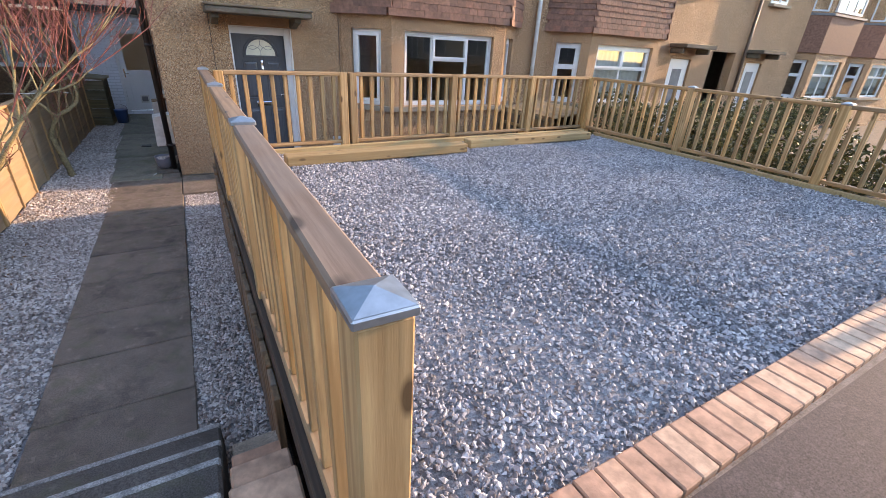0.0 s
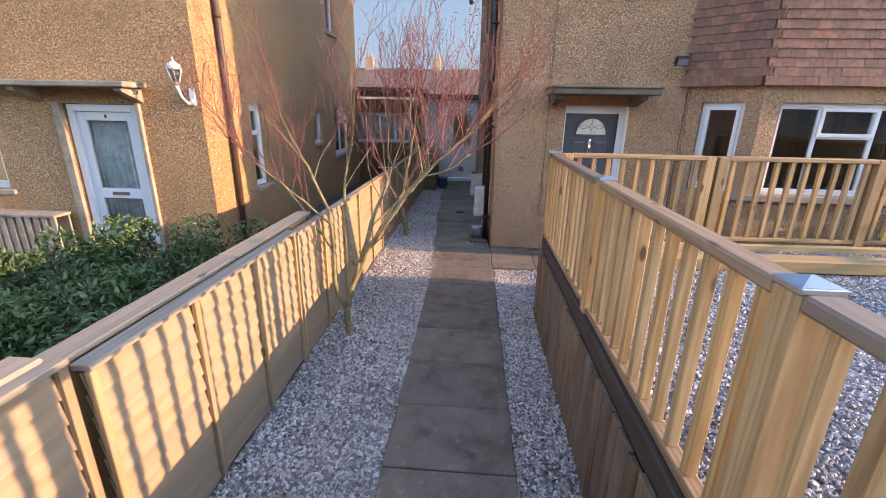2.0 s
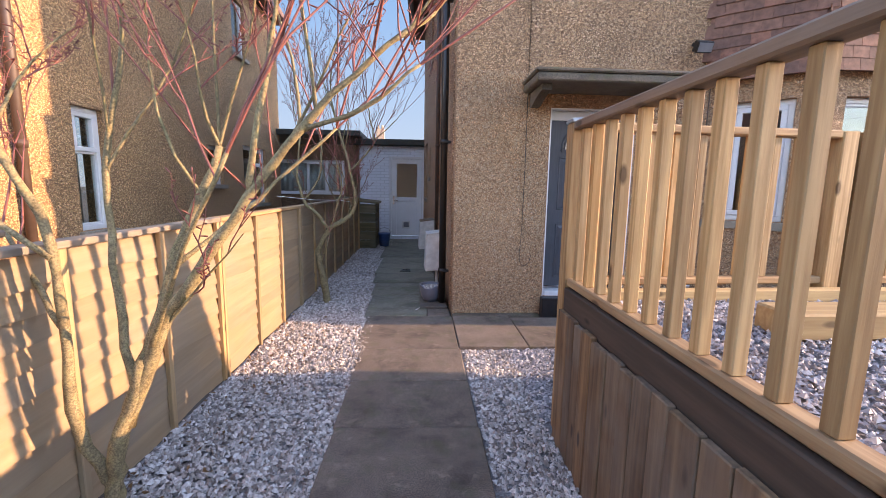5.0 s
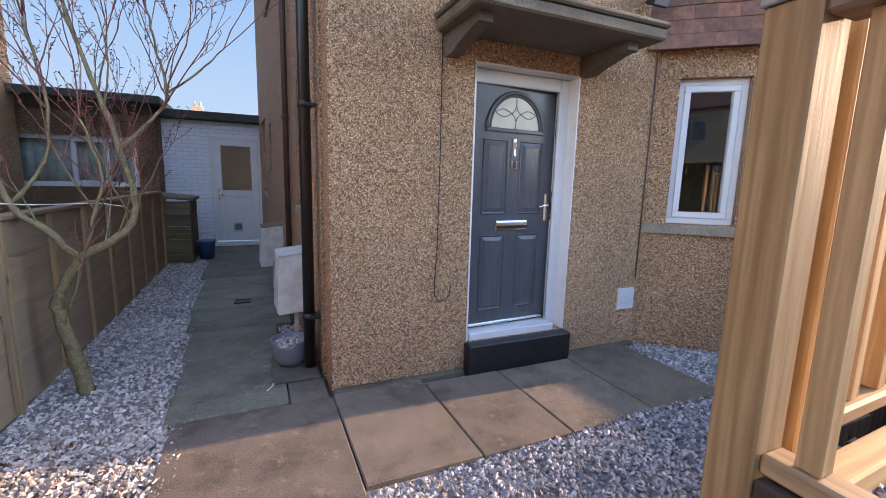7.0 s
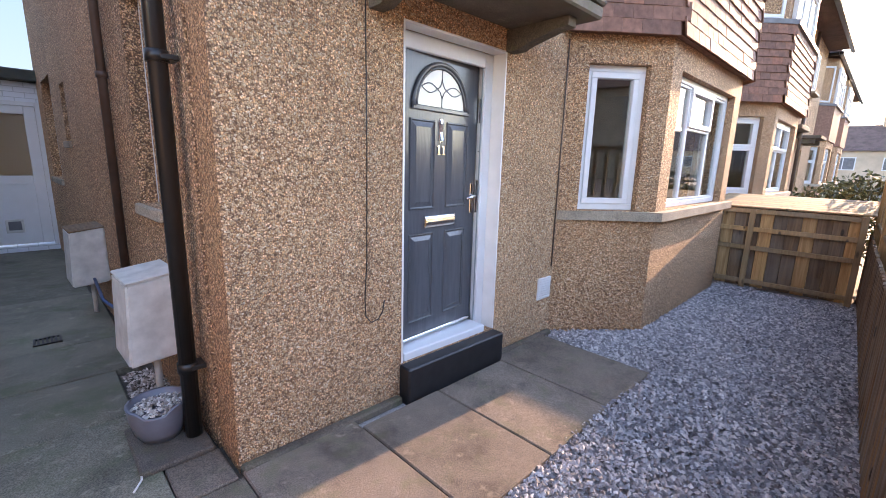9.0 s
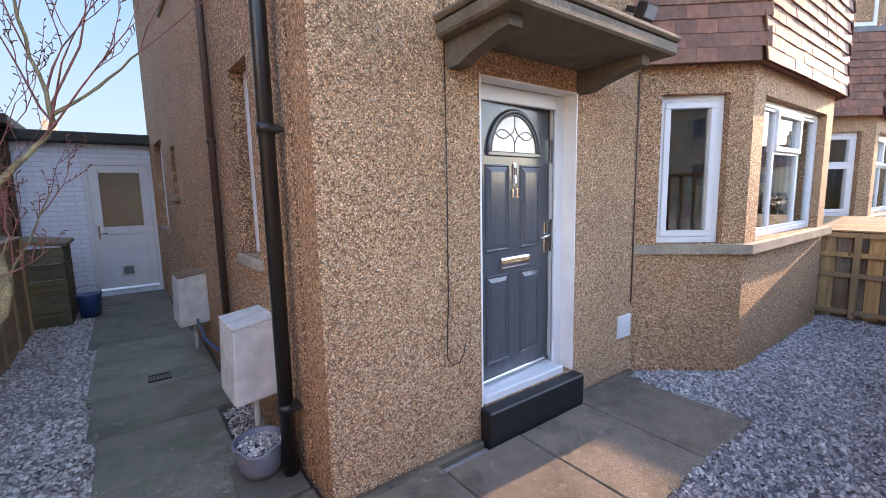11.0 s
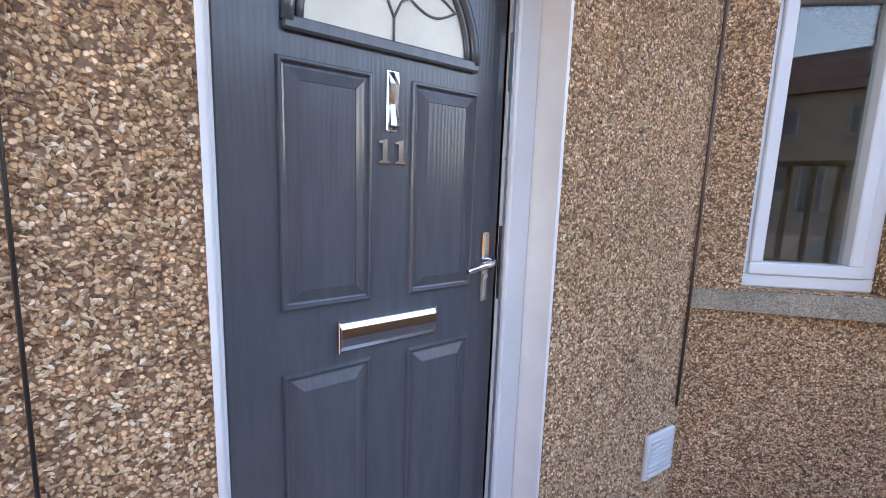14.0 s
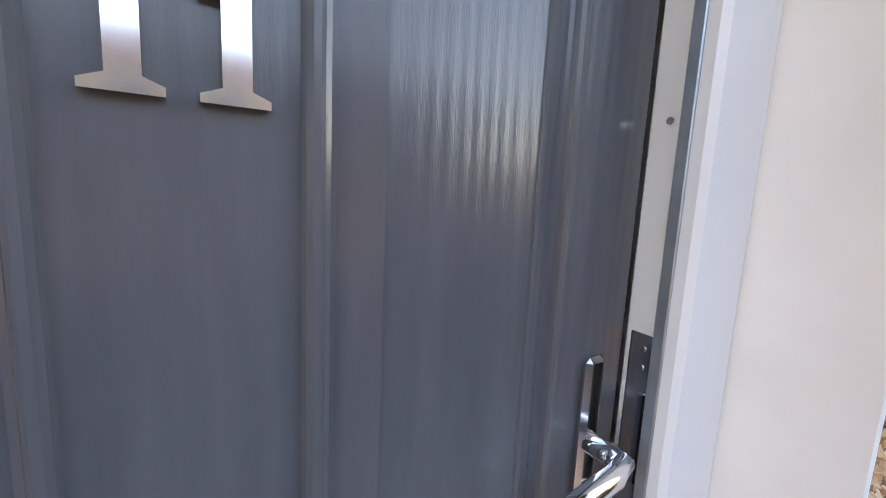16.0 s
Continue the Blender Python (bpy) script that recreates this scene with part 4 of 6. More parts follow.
# ---- garden fence ----
garden_fence = thing("garden_fence", (-1.48, 5, 0), "golden lap fence of overlapping boards with upright battens", "fence")


def fence_panel(y0, y1, x, zt, z0=0.03):
    th = new("fence_panel")
    th.location = (x, (y0 + y1) / 2, z0)
    under(th, garden_fence)
    r = random.Random(int(y0 * 100))
    n = 11
    h = (zt - z0 - 0.03) / n
    for k in range(n):
        bm = bmesh.new()
        seg = 14
        zz = z0 + k * h
        vs = []
        ph = r.uniform(0, 6)
        for i in range(seg + 1):
            y = y0 + 0.004 + (y1 - y0 - 0.008) * i / seg
            wv = 0.010 * math.sin(y * 7 + ph) + r.uniform(-0.004, 0.004)
            vs.append([bm.verts.new(p) for p in ((x + 0.018, y, zz - 0.012 + wv), (x + 0.026, y, zz - 0.012 + wv), (x + 0.006, y, zz + h), (x - 0.002, y, zz + h))])
        for a, b in zip(vs, vs[1:]):
            for q in range(4):
                bm.faces.new((a[q], b[q], b[(q + 1) % 4], a[(q + 1) % 4]))
        bm.faces.new(vs[0])
        bm.faces.new(vs[-1][::-1])
        bmesh.ops.recalc_face_normals(bm, faces=bm.faces[:])
        under(new("lap_board", mesh_of(bm, "lap_board", M_FENCE)), th)
    nb = max(1, round((y1 - y0) / 0.655))
    for k in range(nb + 1):
        y = y0 + 0.02 + (y1 - y0 - 0.04) * k / nb
        box("batten", x + 0.020, x + 0.046, y - 0.019, y + 0.019, z0 - 0.02, zt - 0.02, M_FENCEV, 0.003, th)
    box("cap_rail", x - 0.03, x + 0.055, y0, y1, zt - 0.018, zt + 0.012, M_CAPGREY if y0 < 5 else M_RAILY, 0.004, th)
    return th


FX = -1.48
for k in range(5):
    y0 = 2.0 + 1.965 * k
    fence_panel(y0, y0 + 1.955, FX, 1.17 + (0.03 if k == 0 else 0.0) - (0.0 if k < 2 else 0.0))
fence_panel(11.83, 12.5, FX, 1.17)
fence_panel(0.02, 1.96, FX - 0.03, 1.26)
back_fence = thing("fence", (FX - 0.2, 2.5, 0), "older weathered close-board fence behind the lap panels", "fence")
box("boards", FX - 0.115, FX - 0.085, 0.3, 4.5, 0, 1.205, M_FENCEV, 0.004, back_fence)
for y0, y1 in ((0.3, 1.93), (1.936, 3.2), (3.206, 4.5)):
    box("cap_rail", FX - 0.17, FX - 0.037, y0, y1, 1.208 + (0.05 if y0 < 1 else 0), 1.238 + (0.05 if y0 < 1 else 0), M_CAPGREY, 0.008, back_fence)

# ---- side passage: pipes, meter boxes, pot ----
pipe = thing("drain_pipe", (*side(0.16, 0.06), 0), "black plastic drain pipe on the house corner", "pipe")
px, py = side(0.36, 0.085)
tube_ob("pipe", [(px, py, 0.06), (px, py, EAVE - 0.1)], 0.040, M_BLACK, 14, pipe)
for z in (0.42, 1.9, 3.4, 4.7):
    tube_ob("pipe_clip", [(px, py, z), (px, py, z + 0.05)], 0.048, M_BLACK, 14, pipe)
    box("bracket", px + 0.0, px + 0.075, py - 0.05, py + 0.05, z + 0.01, z + 0.035, M_BLACK, 0.004, pipe)
pipe2 = thing("drain_pipe", (*side(1.9, 0.05), 0.68), "narrow dark waste pipe on the side wall", "pipe")
px, py = side(1.85, 0.045)
tube_ob("pipe", [(px, py, 0.64), (px, py, EAVE - 0.1)], 0.028, M_PIPEB, 12, pipe2)
for z in (2.0, 3.5):
    tube_ob("pipe_clip", [(px, py, z), (px, py, z + 0.04)], 0.036, M_PIPEB, 12, pipe2)


def meter_box(s, z0, w, h, d, top, label, open_pipe):
    x, y = side(s)
    th = thing("meter_box", (x, y, z0), label, "meter box", "meter boxes on the side wall")
    bm = bmesh.new()
    # local: x out from the wall, y along it
    vs = [bm.verts.new(p) for p in ((0, -w / 2, 0.02), (d, -w / 2, 0), (d, w / 2, 0), (0, w / 2, 0.02), (0, -w / 2, h), (d * 0.92, -w / 2, h - 0.035), (d * 0.92, w / 2, h - 0.035), (0, w / 2, h))]
    for q in ((0, 3, 2, 1), (4, 5, 6, 7), (0, 1, 5, 4), (1, 2, 6, 5), (2, 3, 7, 6), (3, 0, 4, 7)):
        bm.faces.new([vs[i] for i in q])
    bmesh.ops.bevel(bm, geom=bm.edges[:], offset=0.012, segments=2, affect="EDGES")
    bmesh.ops.recalc_face_normals(bm, faces=bm.faces[:])
    bd = new("body", mesh_of(bm, "body", M_OFFW))
    bd.matrix_basis = pose(x, y, z0, 0, 0, 180 + SK)
    under(bd, th)
    lid = new("lid", box_mesh("lid", d * 0.96, w * 1.02, 0.012, top, 0.004))
    lid.matrix_basis = pose(x - d * 0.45, y, z0 + h - 0.019, 0, 7.4, 180 + SK)
    under(lid, th)
    if open_pipe:
        tube_ob("supply_pipe", [(x - d * 0.4, y, z0 + 0.02), (x - d * 0.4, y, -0.02)], 0.02, M_OFFW, 10, th)
    return th


meter_box(0.88, 0.36, 0.36, 0.50, 0.27, M_OFFW, "weathered off-white meter box with lichen on its lid", True)
meter_box(3.05, 0.33, 0.42, 0.52, 0.27, M_BOARD, "off-white meter box with a brown lid", True)
a, b = side(2.8, 0.12), side(1.0, 0.12)
hose = tube_ob("hose", [(a[0], a[1], 0.40), (a[0], a[1] - 0.5, 0.33), (b[0], b[1] + 0.6, 0.35), (b[0], b[1], 0.42)], 0.012, M_BLUE, 8)
tagged(hose, "blue water hose running between the meter boxes", "hose")

pot = thing("plant_pot", (0.10, 8.02, 0.05), "broken grey glazed pot full of gravel, under the meter box", "pot")
pb = bmesh.new()
prof = [(0.085, 0.0), (0.115, 0.05), (0.135, 0.13), (0.14, 0.19), (0.145, 0.20), (0.13, 0.20), (0.125, 0.15)]
rings = [[pb.verts.new((0.08 + r * math.cos(k * math.tau / 20), 7.98 + r * math.sin(k * math.tau / 20), 0.05 + z - (0.03 if (k in (13, 14, 15) and z > 0.15) else 0))) for k in range(20)] for r, z in prof]
for r0, r1 in zip(rings, rings[1:]):
    for k in range(20):
        pb.faces.new((r0[k], r0[(k + 1) % 20], r1[(k + 1) % 20], r1[k])).smooth = True
pb.faces.new(rings[0][::-1])
under(new("body", mesh_of(pb, "body", M_CERAM)), pot)


def disc_place(cx, cy, r, z):
    def place(rng, n):
        a, q = rng.uniform(0, math.tau, n), r * np.sqrt(rng.uniform(0, 1, n))
        return np.stack([cx + q * np.cos(a), cy + q * np.sin(a), z + rng.uniform(-0.01, 0.012, n) + 0.02 * (1 - q / r)], 1)
    return place


pg = stones("pot_gravel", 420, disc_place(0.08, 7.98, 0.125, 0.21), 0.010, M_CHIP, "pale chippings filling the pot")
del pg["category"]
under(pg, pot)
tagged(box("drain_kerb", -0.06, 0.26, 7.70, 8.16, 0.02, 0.05, M_STEP, 0.008), "low concrete drain surround at the house corner", "kerb")

# loose cable down the wall, pull box, vent, floodlight
tagged(tube_ob("cable", [(1.05, WY - 0.012, 2.47), (1.052, WY - 0.012, 1.6), (1.045, WY - 0.012, 0.95), (1.03, WY - 0.012, 0.72), (1.035, WY - 0.012, 0.62), (1.07, WY - 0.014, 0.575), (1.115, WY - 0.02, 0.585), (1.14, WY - 0.03, 0.63), (1.15, WY - 0.035, 0.70)], 0.0036, M_BLACK, 6), "thin black cable hanging down the wall, hooked at its end", "cable")
tagged(tube_ob("cable", [(1.05, WY - 0.012, 2.52), (1.05, WY - 0.012, EAVE - 0.2)], 0.0045, M_BROWN, 6), "thin cable running up the wall", "cable")
tagged(tube_ob("cable", [(2.99, WY - 0.012, 0.62), (3.0, WY - 0.012, 2.5)], 0.006, M_PIPEB, 6), "brown cable in the corner beside the bay", "cable")
vent = thing("vent", (2.87, WY, 0.36), "white louvred vent low on the wall", "vent")
vb = bmesh.new()
add_box(vb, 2.80, 2.99, WY - 0.02, WY - 0.002, 0.34, 0.535, 0.005)
for k in range(8):
    add_box(vb, 2.815, 2.975, WY - 0.028, WY - 0.0195, 0.355 + k * 0.021, 0.367 + k * 0.021, 0.002)
under(new("grille", mesh_of(vb, "grille", M_WHITE)), vent)
fl = thing("floodlight", (2.78, WY, 2.85), "small black floodlight fixed high on the wall", "floodlight")
fb = bmesh.new()
add_box(fb, -0.085, 0.085, -0.05, 0.03, -0.055, 0.055, 0.01)
add_box(fb, -0.03, 0.03, 0.03, 0.15, -0.02, 0.02, 0.004)
fo = new("body", mesh_of(fb, "body", M_BLACK))
fo.matrix_basis = pose(2.78, WY - 0.155, 2.87, 25, 0, 0)
under(fo, fl)
fg = bmesh.new()
add_box(fg, -0.07, 0.07, -0.056, -0.052, -0.042, 0.042)
fo = new("lens", mesh_of(fg, "lens", M_LEAD))
fo.matrix_basis = pose(2.78, WY - 0.155, 2.87, 25, 0, 0)
under(fo, fl)

# ---- rear extension with the white door ----
RYW = 14.42
wall("wall_rear_white", (-1.72, RYW, 0), 0, 1.8, -0.2, 2.47, 0.2, [(0.80, 1.72, 0.10, 2.2)], M_BRICKW, "white-painted brick wall of the rear extension")
bd = thing("door_2", (-0.9, RYW, 0.1), "white half-glazed rear door with a cat flap", "door", "", "structure")
x0, x1 = -0.92, 0.0
db = bmesh.new()
for q in ((x0, x0 + 0.06, 0.1, 2.2), (x1 - 0.06, x1, 0.1, 2.2), (x0 + 0.06, x1 - 0.06, 2.14, 2.2)):
    add_box(db, q[0], q[1], RYW + 0.0, RYW + 0.07, q[2], q[3], 0.005)
under(new("frame", mesh_of(db, "frame", M_WHITE)), bd)
db = bmesh.new()
for q in ((x0 + 0.064, x0 + 0.19, 0.13, 2.135), (x1 - 0.19, x1 - 0.064, 0.13, 2.135), (x0 + 0.19, x1 - 0.19, 2.02, 2.135), (x0 + 0.19, x1 - 0.19, 1.02, 1.14)):
    add_box(db, q[0], q[1], RYW + 0.012, RYW + 0.06, q[2], q[3], 0.004)
add_box(db, x0 + 0.19, x1 - 0.19, RYW + 0.028, RYW + 0.05, 0.13, 1.02)
under(new("leaf", mesh_of(db, "leaf", M_WHITE)), bd)
box("pane", x0 + 0.185, x1 - 0.185, RYW + 0.030, RYW + 0.038, 1.135, 2.025, M_FROST, 0, bd)
box("cat_flap", -0.57, -0.37, RYW + 0.012, RYW + 0.027, 0.30, 0.50, M_OFFW, 0.006, bd)
box("flap_pane", -0.54, -0.40, RYW + 0.007, RYW + 0.0115, 0.34, 0.47, M_LEAD, 0.002, bd)
tube_ob("lever_handle", [(x0 + 0.12, RYW + 0.01, 1.05), (x0 + 0.12, RYW - 0.03, 1.05), (x0 + 0.22, RYW - 0.035, 1.05)], 0.011, M_CHROME, 8, bd)
box("handle_plate", x0 + 0.105, x0 + 0.135, RYW + 0.004, RYW + 0.0115, 0.95, 1.17, M_CHROME, 0.003, bd)
wall("wall_rear_brown", (-8.0, RYW - 0.25, 0), 0, 6.28, -0.2, 2.45, 0.2, [(4.2, 5.95, 1.18, 2.06)], M_BROWN, "brown rendered wall of the neighbouring extension")
window("window_rear", pose(-3.8, RYW - 0.17, 1.18, 0, 0, 0), 1.75, 0.88, "white window with net curtains in the brown extension", ((0, 0.45, 0, 1, False), (0.45, 0.75, 0, 1, True), (0.75, 1, 0, 1, False)), curtain=0.95)
tagged(box("wall_rear_return", -1.74, -1.70, RYW - 0.25, RYW - 0.003, -0.2, 2.45, M_BROWN, 0), "brown return wall between the extensions", "wall", "", "structure")
tagged(box("roof_extension", -1.80, 0.2, RYW - 0.18, RYW + 4.5, 2.474, 2.63, M_ROOFF, 0.015), "dark felted flat roof edge over the white wall", "roof", "", "structure")
tagged(box("roof_extension_next", -8.2, -1.60, RYW - 0.55, RYW + 4.5, 2.64, 2.78, M_ROOFF, 0.015), "dark felted flat roof of the brown extension", "roof", "", "structure")
tagged(box("wall_rear_close", -8.0, 0.2, RYW + 4.0, RYW + 4.2, -0.2, 2.46, M_ROOM, 0), "rear wall closing the extensions", "wall", "", "structure")
bunker = thing("coal_bunker", (-1.5, 13.0, 0), "old mossy board-marked bunker with a sloping lid", "bunker")
for k in range(5):
    box("side_board", -1.95, -1.10, 12.70, 12.74, 0.205 * k - 0.01, 0.205 * (k + 1) - 0.018, M_MOSSWOOD, 0.006, bunker)
    box("end_board", -1.13, -1.095, 12.745, 13.5, 0.205 * k - 0.01, 0.205 * (k + 1) - 0.018, M_MOSSWOOD, 0.006, bunker)
ob = new("lid", box_mesh("lid", 0.95, 0.88, 0.05, M_MOSSWOOD, 0.01))
ob.matrix_basis = pose(-1.52, 13.1, 1.065, 0, 6, 0)
under(ob, bunker)

bucket = thing("bucket", (-0.93, 13.0, 0), "dark blue plastic bucket standing beside the bunker", "bucket")
bk = bmesh.new()
tube(bk, [(-0.93, 13.0, 0.02), (-0.93, 13.0, 0.30), (-0.93, 13.0, 0.33)], [0.11, 0.14, 0.15], 18)
under(new("body", mesh_of(bk, "body", M_BLUE)), bucket)
tube_ob("bail", [(-1.08, 13.0, 0.32), (-1.05, 12.93, 0.42), (-0.93, 12.90, 0.47), (-0.81, 12.93, 0.42), (-0.78, 13.0, 0.32)], 0.004, M_LEAD, 6, bucket)
grate = thing("drain_grate", (-0.3, 9.95, 0.02), "small dark iron drain grate set in the passage paving", "grate")
gb = bmesh.new()
for q in ((-0.39, -0.22, 9.88, 9.895), (-0.39, -0.22, 10.025, 10.04), (-0.39, -0.375, 9.895, 10.025), (-0.235, -0.22, 9.895, 10.025), *[(-0.365 + 0.026 * k, -0.352 + 0.026 * k, 9.895, 10.025) for k in range(5)]):
    add_box(gb, q[0], q[1], q[2], q[3], 0.015, 0.034)
under(new("bars", mesh_of(gb, "bars", M_BLACK)), grate)
tagged(tube_ob("cable_offcut", [(-0.10, 7.62, 0.032), (-0.06, 7.68, 0.036), (-0.05, 7.76, 0.034), (-0.02, 7.80, 0.036)], 0.005, M_WHITE, 6), "short white cable offcut lying on the slab", "cable")
tagged(tube_ob("washing_line", [(-1.50, 7.3, 1.30), (-1.25, 7.8, 1.25), (-1.05, 8.15, 1.24), (-0.88, 8.1, 1.22)], 0.003, M_WHITE, 5), "thin white cord tied from the fence to the tree", "cord")

# ---- bin store beyond the bay ----
bs = thing("bin_store", (6.9, 6.3, 0), "low brown timber store with slatted sloping top", "store")
for k in range(11):
    y0 = 5.62 + 0.137 * k
    box("board", 6.36, 6.38, y0, y0 + 0.131, 0.02, 1.03, M_BOARD if k % 3 else M_POST, 0.003, bs)
for z in (0.06, 0.50, 0.74, 0.97):
    box("rail", 6.325, 6.358, 5.62, 7.12, z, z + 0.055, M_FENCEV, 0.003, bs)
for y in (5.60, 6.63, 7.09):
    box("upright", 6.31, 6.36, y, y + 0.06, 0.0, 1.03, M_FENCEV, 0.003, bs)
for k in range(7):
    ob = new("roof_slat", box_mesh("roof_slat", 0.135, 1.62, 0.02, M_FENCEV, 0.003))
    ob.matrix_basis = pose(6.40 + 0.14 * k, 6.36, 1.045 + 0.016 * k, 0, -6.5, 0)
    under(ob, bs)
box("end", 7.3, 7.34, 5.62, 7.1, 0, 1.12, M_BOARD, 0.003, bs)


# ---- leafy things ----
def leaves(name, n, place, size, mat, label, category, seed):
    rng = np.random.default_rng(seed)
    p = place(rng, n)
    a = rng.normal(size=(n, 3))
    a /= np.linalg.norm(a, axis=1, keepdims=True)
    b = np.cross(a, rng.normal(size=(n, 3)))
    b /= np.linalg.norm(b, axis=1, keepdims=True)
    s = size * rng.uniform(0.6, 1.4, (n, 1))
    nrm = np.cross(a, b) * s * 0.18
    v = np.stack([p - a * s, p - b * s * 0.42 + nrm, p + a * s, p + b * s * 0.42 + nrm], 1).reshape(-1, 3)
    f = (np.array([(0, 1, 2), (0, 2, 3)])[None] + 4 * np.arange(n)[:, None, None]).reshape(-1, 3)
    me = bpy.data.meshes.new(name)
    me.from_pydata(v.tolist(), [], f.tolist())
    me.materials.append(mat)
    return tagged(new(name, me), label, category)


def clumps(centres, spread):
    c = np.array(centres)

    def place(rng, n):
        k = rng.integers(0, len(c), n)
        d = rng.normal(size=(n, 3))
        d /= np.linalg.norm(d, axis=1, keepdims=True)
        return c[k, :3] + d * (c[k, 3:4] * (1 - 0.45 * rng.uniform(0, 1, (n, 1)) ** 2)) * np.array(spread)
    return place


rc = random.Random(9)
bush_c = [(rc.uniform(-4.6, -2.3), rc.uniform(3.0, 5.4), rc.uniform(0.35, 0.72), rc.uniform(0.16, 0.30)) for _ in range(70)]
bush = thing("shrub", (-3.4, 4.2, 0), "dense dark green evergreen shrub beside the fence", "shrub")
under(leaves("foliage", 17000, clumps(bush_c, (1, 1, 0.9)), 0.035, M_LEAF, "", "", 3), bush)
sb = bmesh.new()
for c in bush_c[::2]:
    tube(sb, [(c[0] * 0.5 - 1.7, c[1] * 0.5 + 2.1, 0.0), (c[0], c[1], c[2])], [0.012, 0.004], 5)
under(new("stems", mesh_of(sb, "stems", M_BARK)), bush)
hedge = thing("hedge", (9.0, 4.0, 0), "straggly brown-green clipped hedge beyond the balustrade", "hedge")
hc = [(rc.uniform(7.5, 8.9), rc.uniform(0.9, 6.0), rc.uniform(0.3, 1.30), rc.uniform(0.15, 0.28)) for _ in range(150)]
under(leaves("foliage", 18000, clumps(hc, (1, 1, 1)), 0.04, M_HEDGE, "", "", 5), hedge)
hedge2 = thing("hedge", (9.5, 6.9, 0), "low clipped hedge in front of the next bay", "hedge")
hc = [(rc.uniform(7.5, 20), rc.uniform(6.0, 6.5), rc.uniform(0.3, 1.1), rc.uniform(0.15, 0.25)) for _ in range(160)]
under(leaves("foliage", 9000, clumps(hc, (1, 1, 1)), 0.045, M_HEDGE, "", "", 6), hedge2)


def twiggy_tree(name, label, limbs, seed, twigs, up=0.5, clear=0.6):
    """A bare small tree. limbs: polylines with a start and end radius; twigs grow from them, most above the height clear."""
    r = random.Random(seed)
    th = thing(name, limbs[0][0][0], label, "tree")
    wood, tw = bmesh.new(), bmesh.new()
    ends = []

    def grow(p, d, ln, rad, depth):
        pts, rr = [Vector(p)], [rad]
        d = Vector(d).normalized()
        n = 5
        for k in range(n):
            d = (d + Vector((r.uniform(-0.2, 0.2), r.uniform(-0.2, 0.2), r.uniform(-0.08, 0.22)))).normalized()
            pts.append(pts[-1] + d * ln / n)
            rr.append(rad * (1 - 0.8 * (k + 1) / n) + 0.0009)
            if depth > 0 and k > 0 and r.random() < 0.85:
                s = Vector((r.uniform(-1, 1), r.uniform(-1, 1), r.uniform(-0.1, 0.9)))
                grow(pts[-1], d + s * 0.9, ln * r.uniform(0.35, 0.6), rr[-1] * 0.65, depth - 1)
            elif depth == 0:
                s = Vector((r.uniform(-1, 1), r.uniform(-1, 1), r.uniform(-0.2, 1))).normalized() * r.uniform(0.01, 0.03)
                tube(tw, [pts[-1], pts[-1] + s], [0.0022, 0.0035], 3, False)
        tube(tw if rad < 0.0055 else wood, pts, rr, 4 if rad < 0.006 else 6, False)

    for pts, r0, r1 in limbs:
        n = len(pts)
        fine, rr = [], []
        for i in range((n - 1) * 4 + 1):
            k, f = divmod(i, 4)
            f /= 4
            a, b = Vector(pts[k]), Vector(pts[min(k + 1, n - 1)])
            p0, p3 = Vector(pts[max(k - 1, 0)]), Vector(pts[min(k + 2, n - 1)])
            q = 0.5 * ((2 * a) + (b - p0) * f + (2 * p0 - 5 * a + 4 * b - p3) * f * f + (3 * a - p0 - 3 * b + p3) * f ** 3)
            fine.append(q + Vector((r.uniform(-1, 1), r.uniform(-1, 1), 0)) * 0.008)
            rr.append((r0 + (r1 - r0) * i / ((n - 1) * 4)) * r.uniform(0.88, 1.15))
        tube(wood, fine, rr, 8)
        for i in range(3, len(fine)):
            if r.random() < twigs * (0.35 + 0.65 * i / len(fine)) * min(1.0, max(0.1, (fine[i].z - clear) * 3)):
                d = (fine[i] - fine[i - 1]).normalized()
                s = Vector((r.uniform(-1, 1), r.uniform(-1, 1), r.uniform(0.0, 1.0)))
                grow(fine[i], d * 0.5 + s * 1.3 + Vector((0, 0, up)), r.uniform(0.45, 0.85), min(rr[i] * 0.5, 0.0062), 2)
        for _ in range(2):
            grow(fine[-1], (fine[-1] - fine[-2]).normalized() + Vector((r.uniform(-0.5, 0.5), r.uniform(-0.5, 0.5), 0.5)), r.uniform(0.6, 1.0), min(rr[-1] * 0.8, 0.006), 2)
    under(new("trunk_and_limbs", mesh_of(wood, "trunk_and_limbs", M_BARK)), th)
    under(tagged(new("twigs", mesh_of(tw, "twigs", M_TWIG)), "fine red-brown budding twigs"), th)
    return th


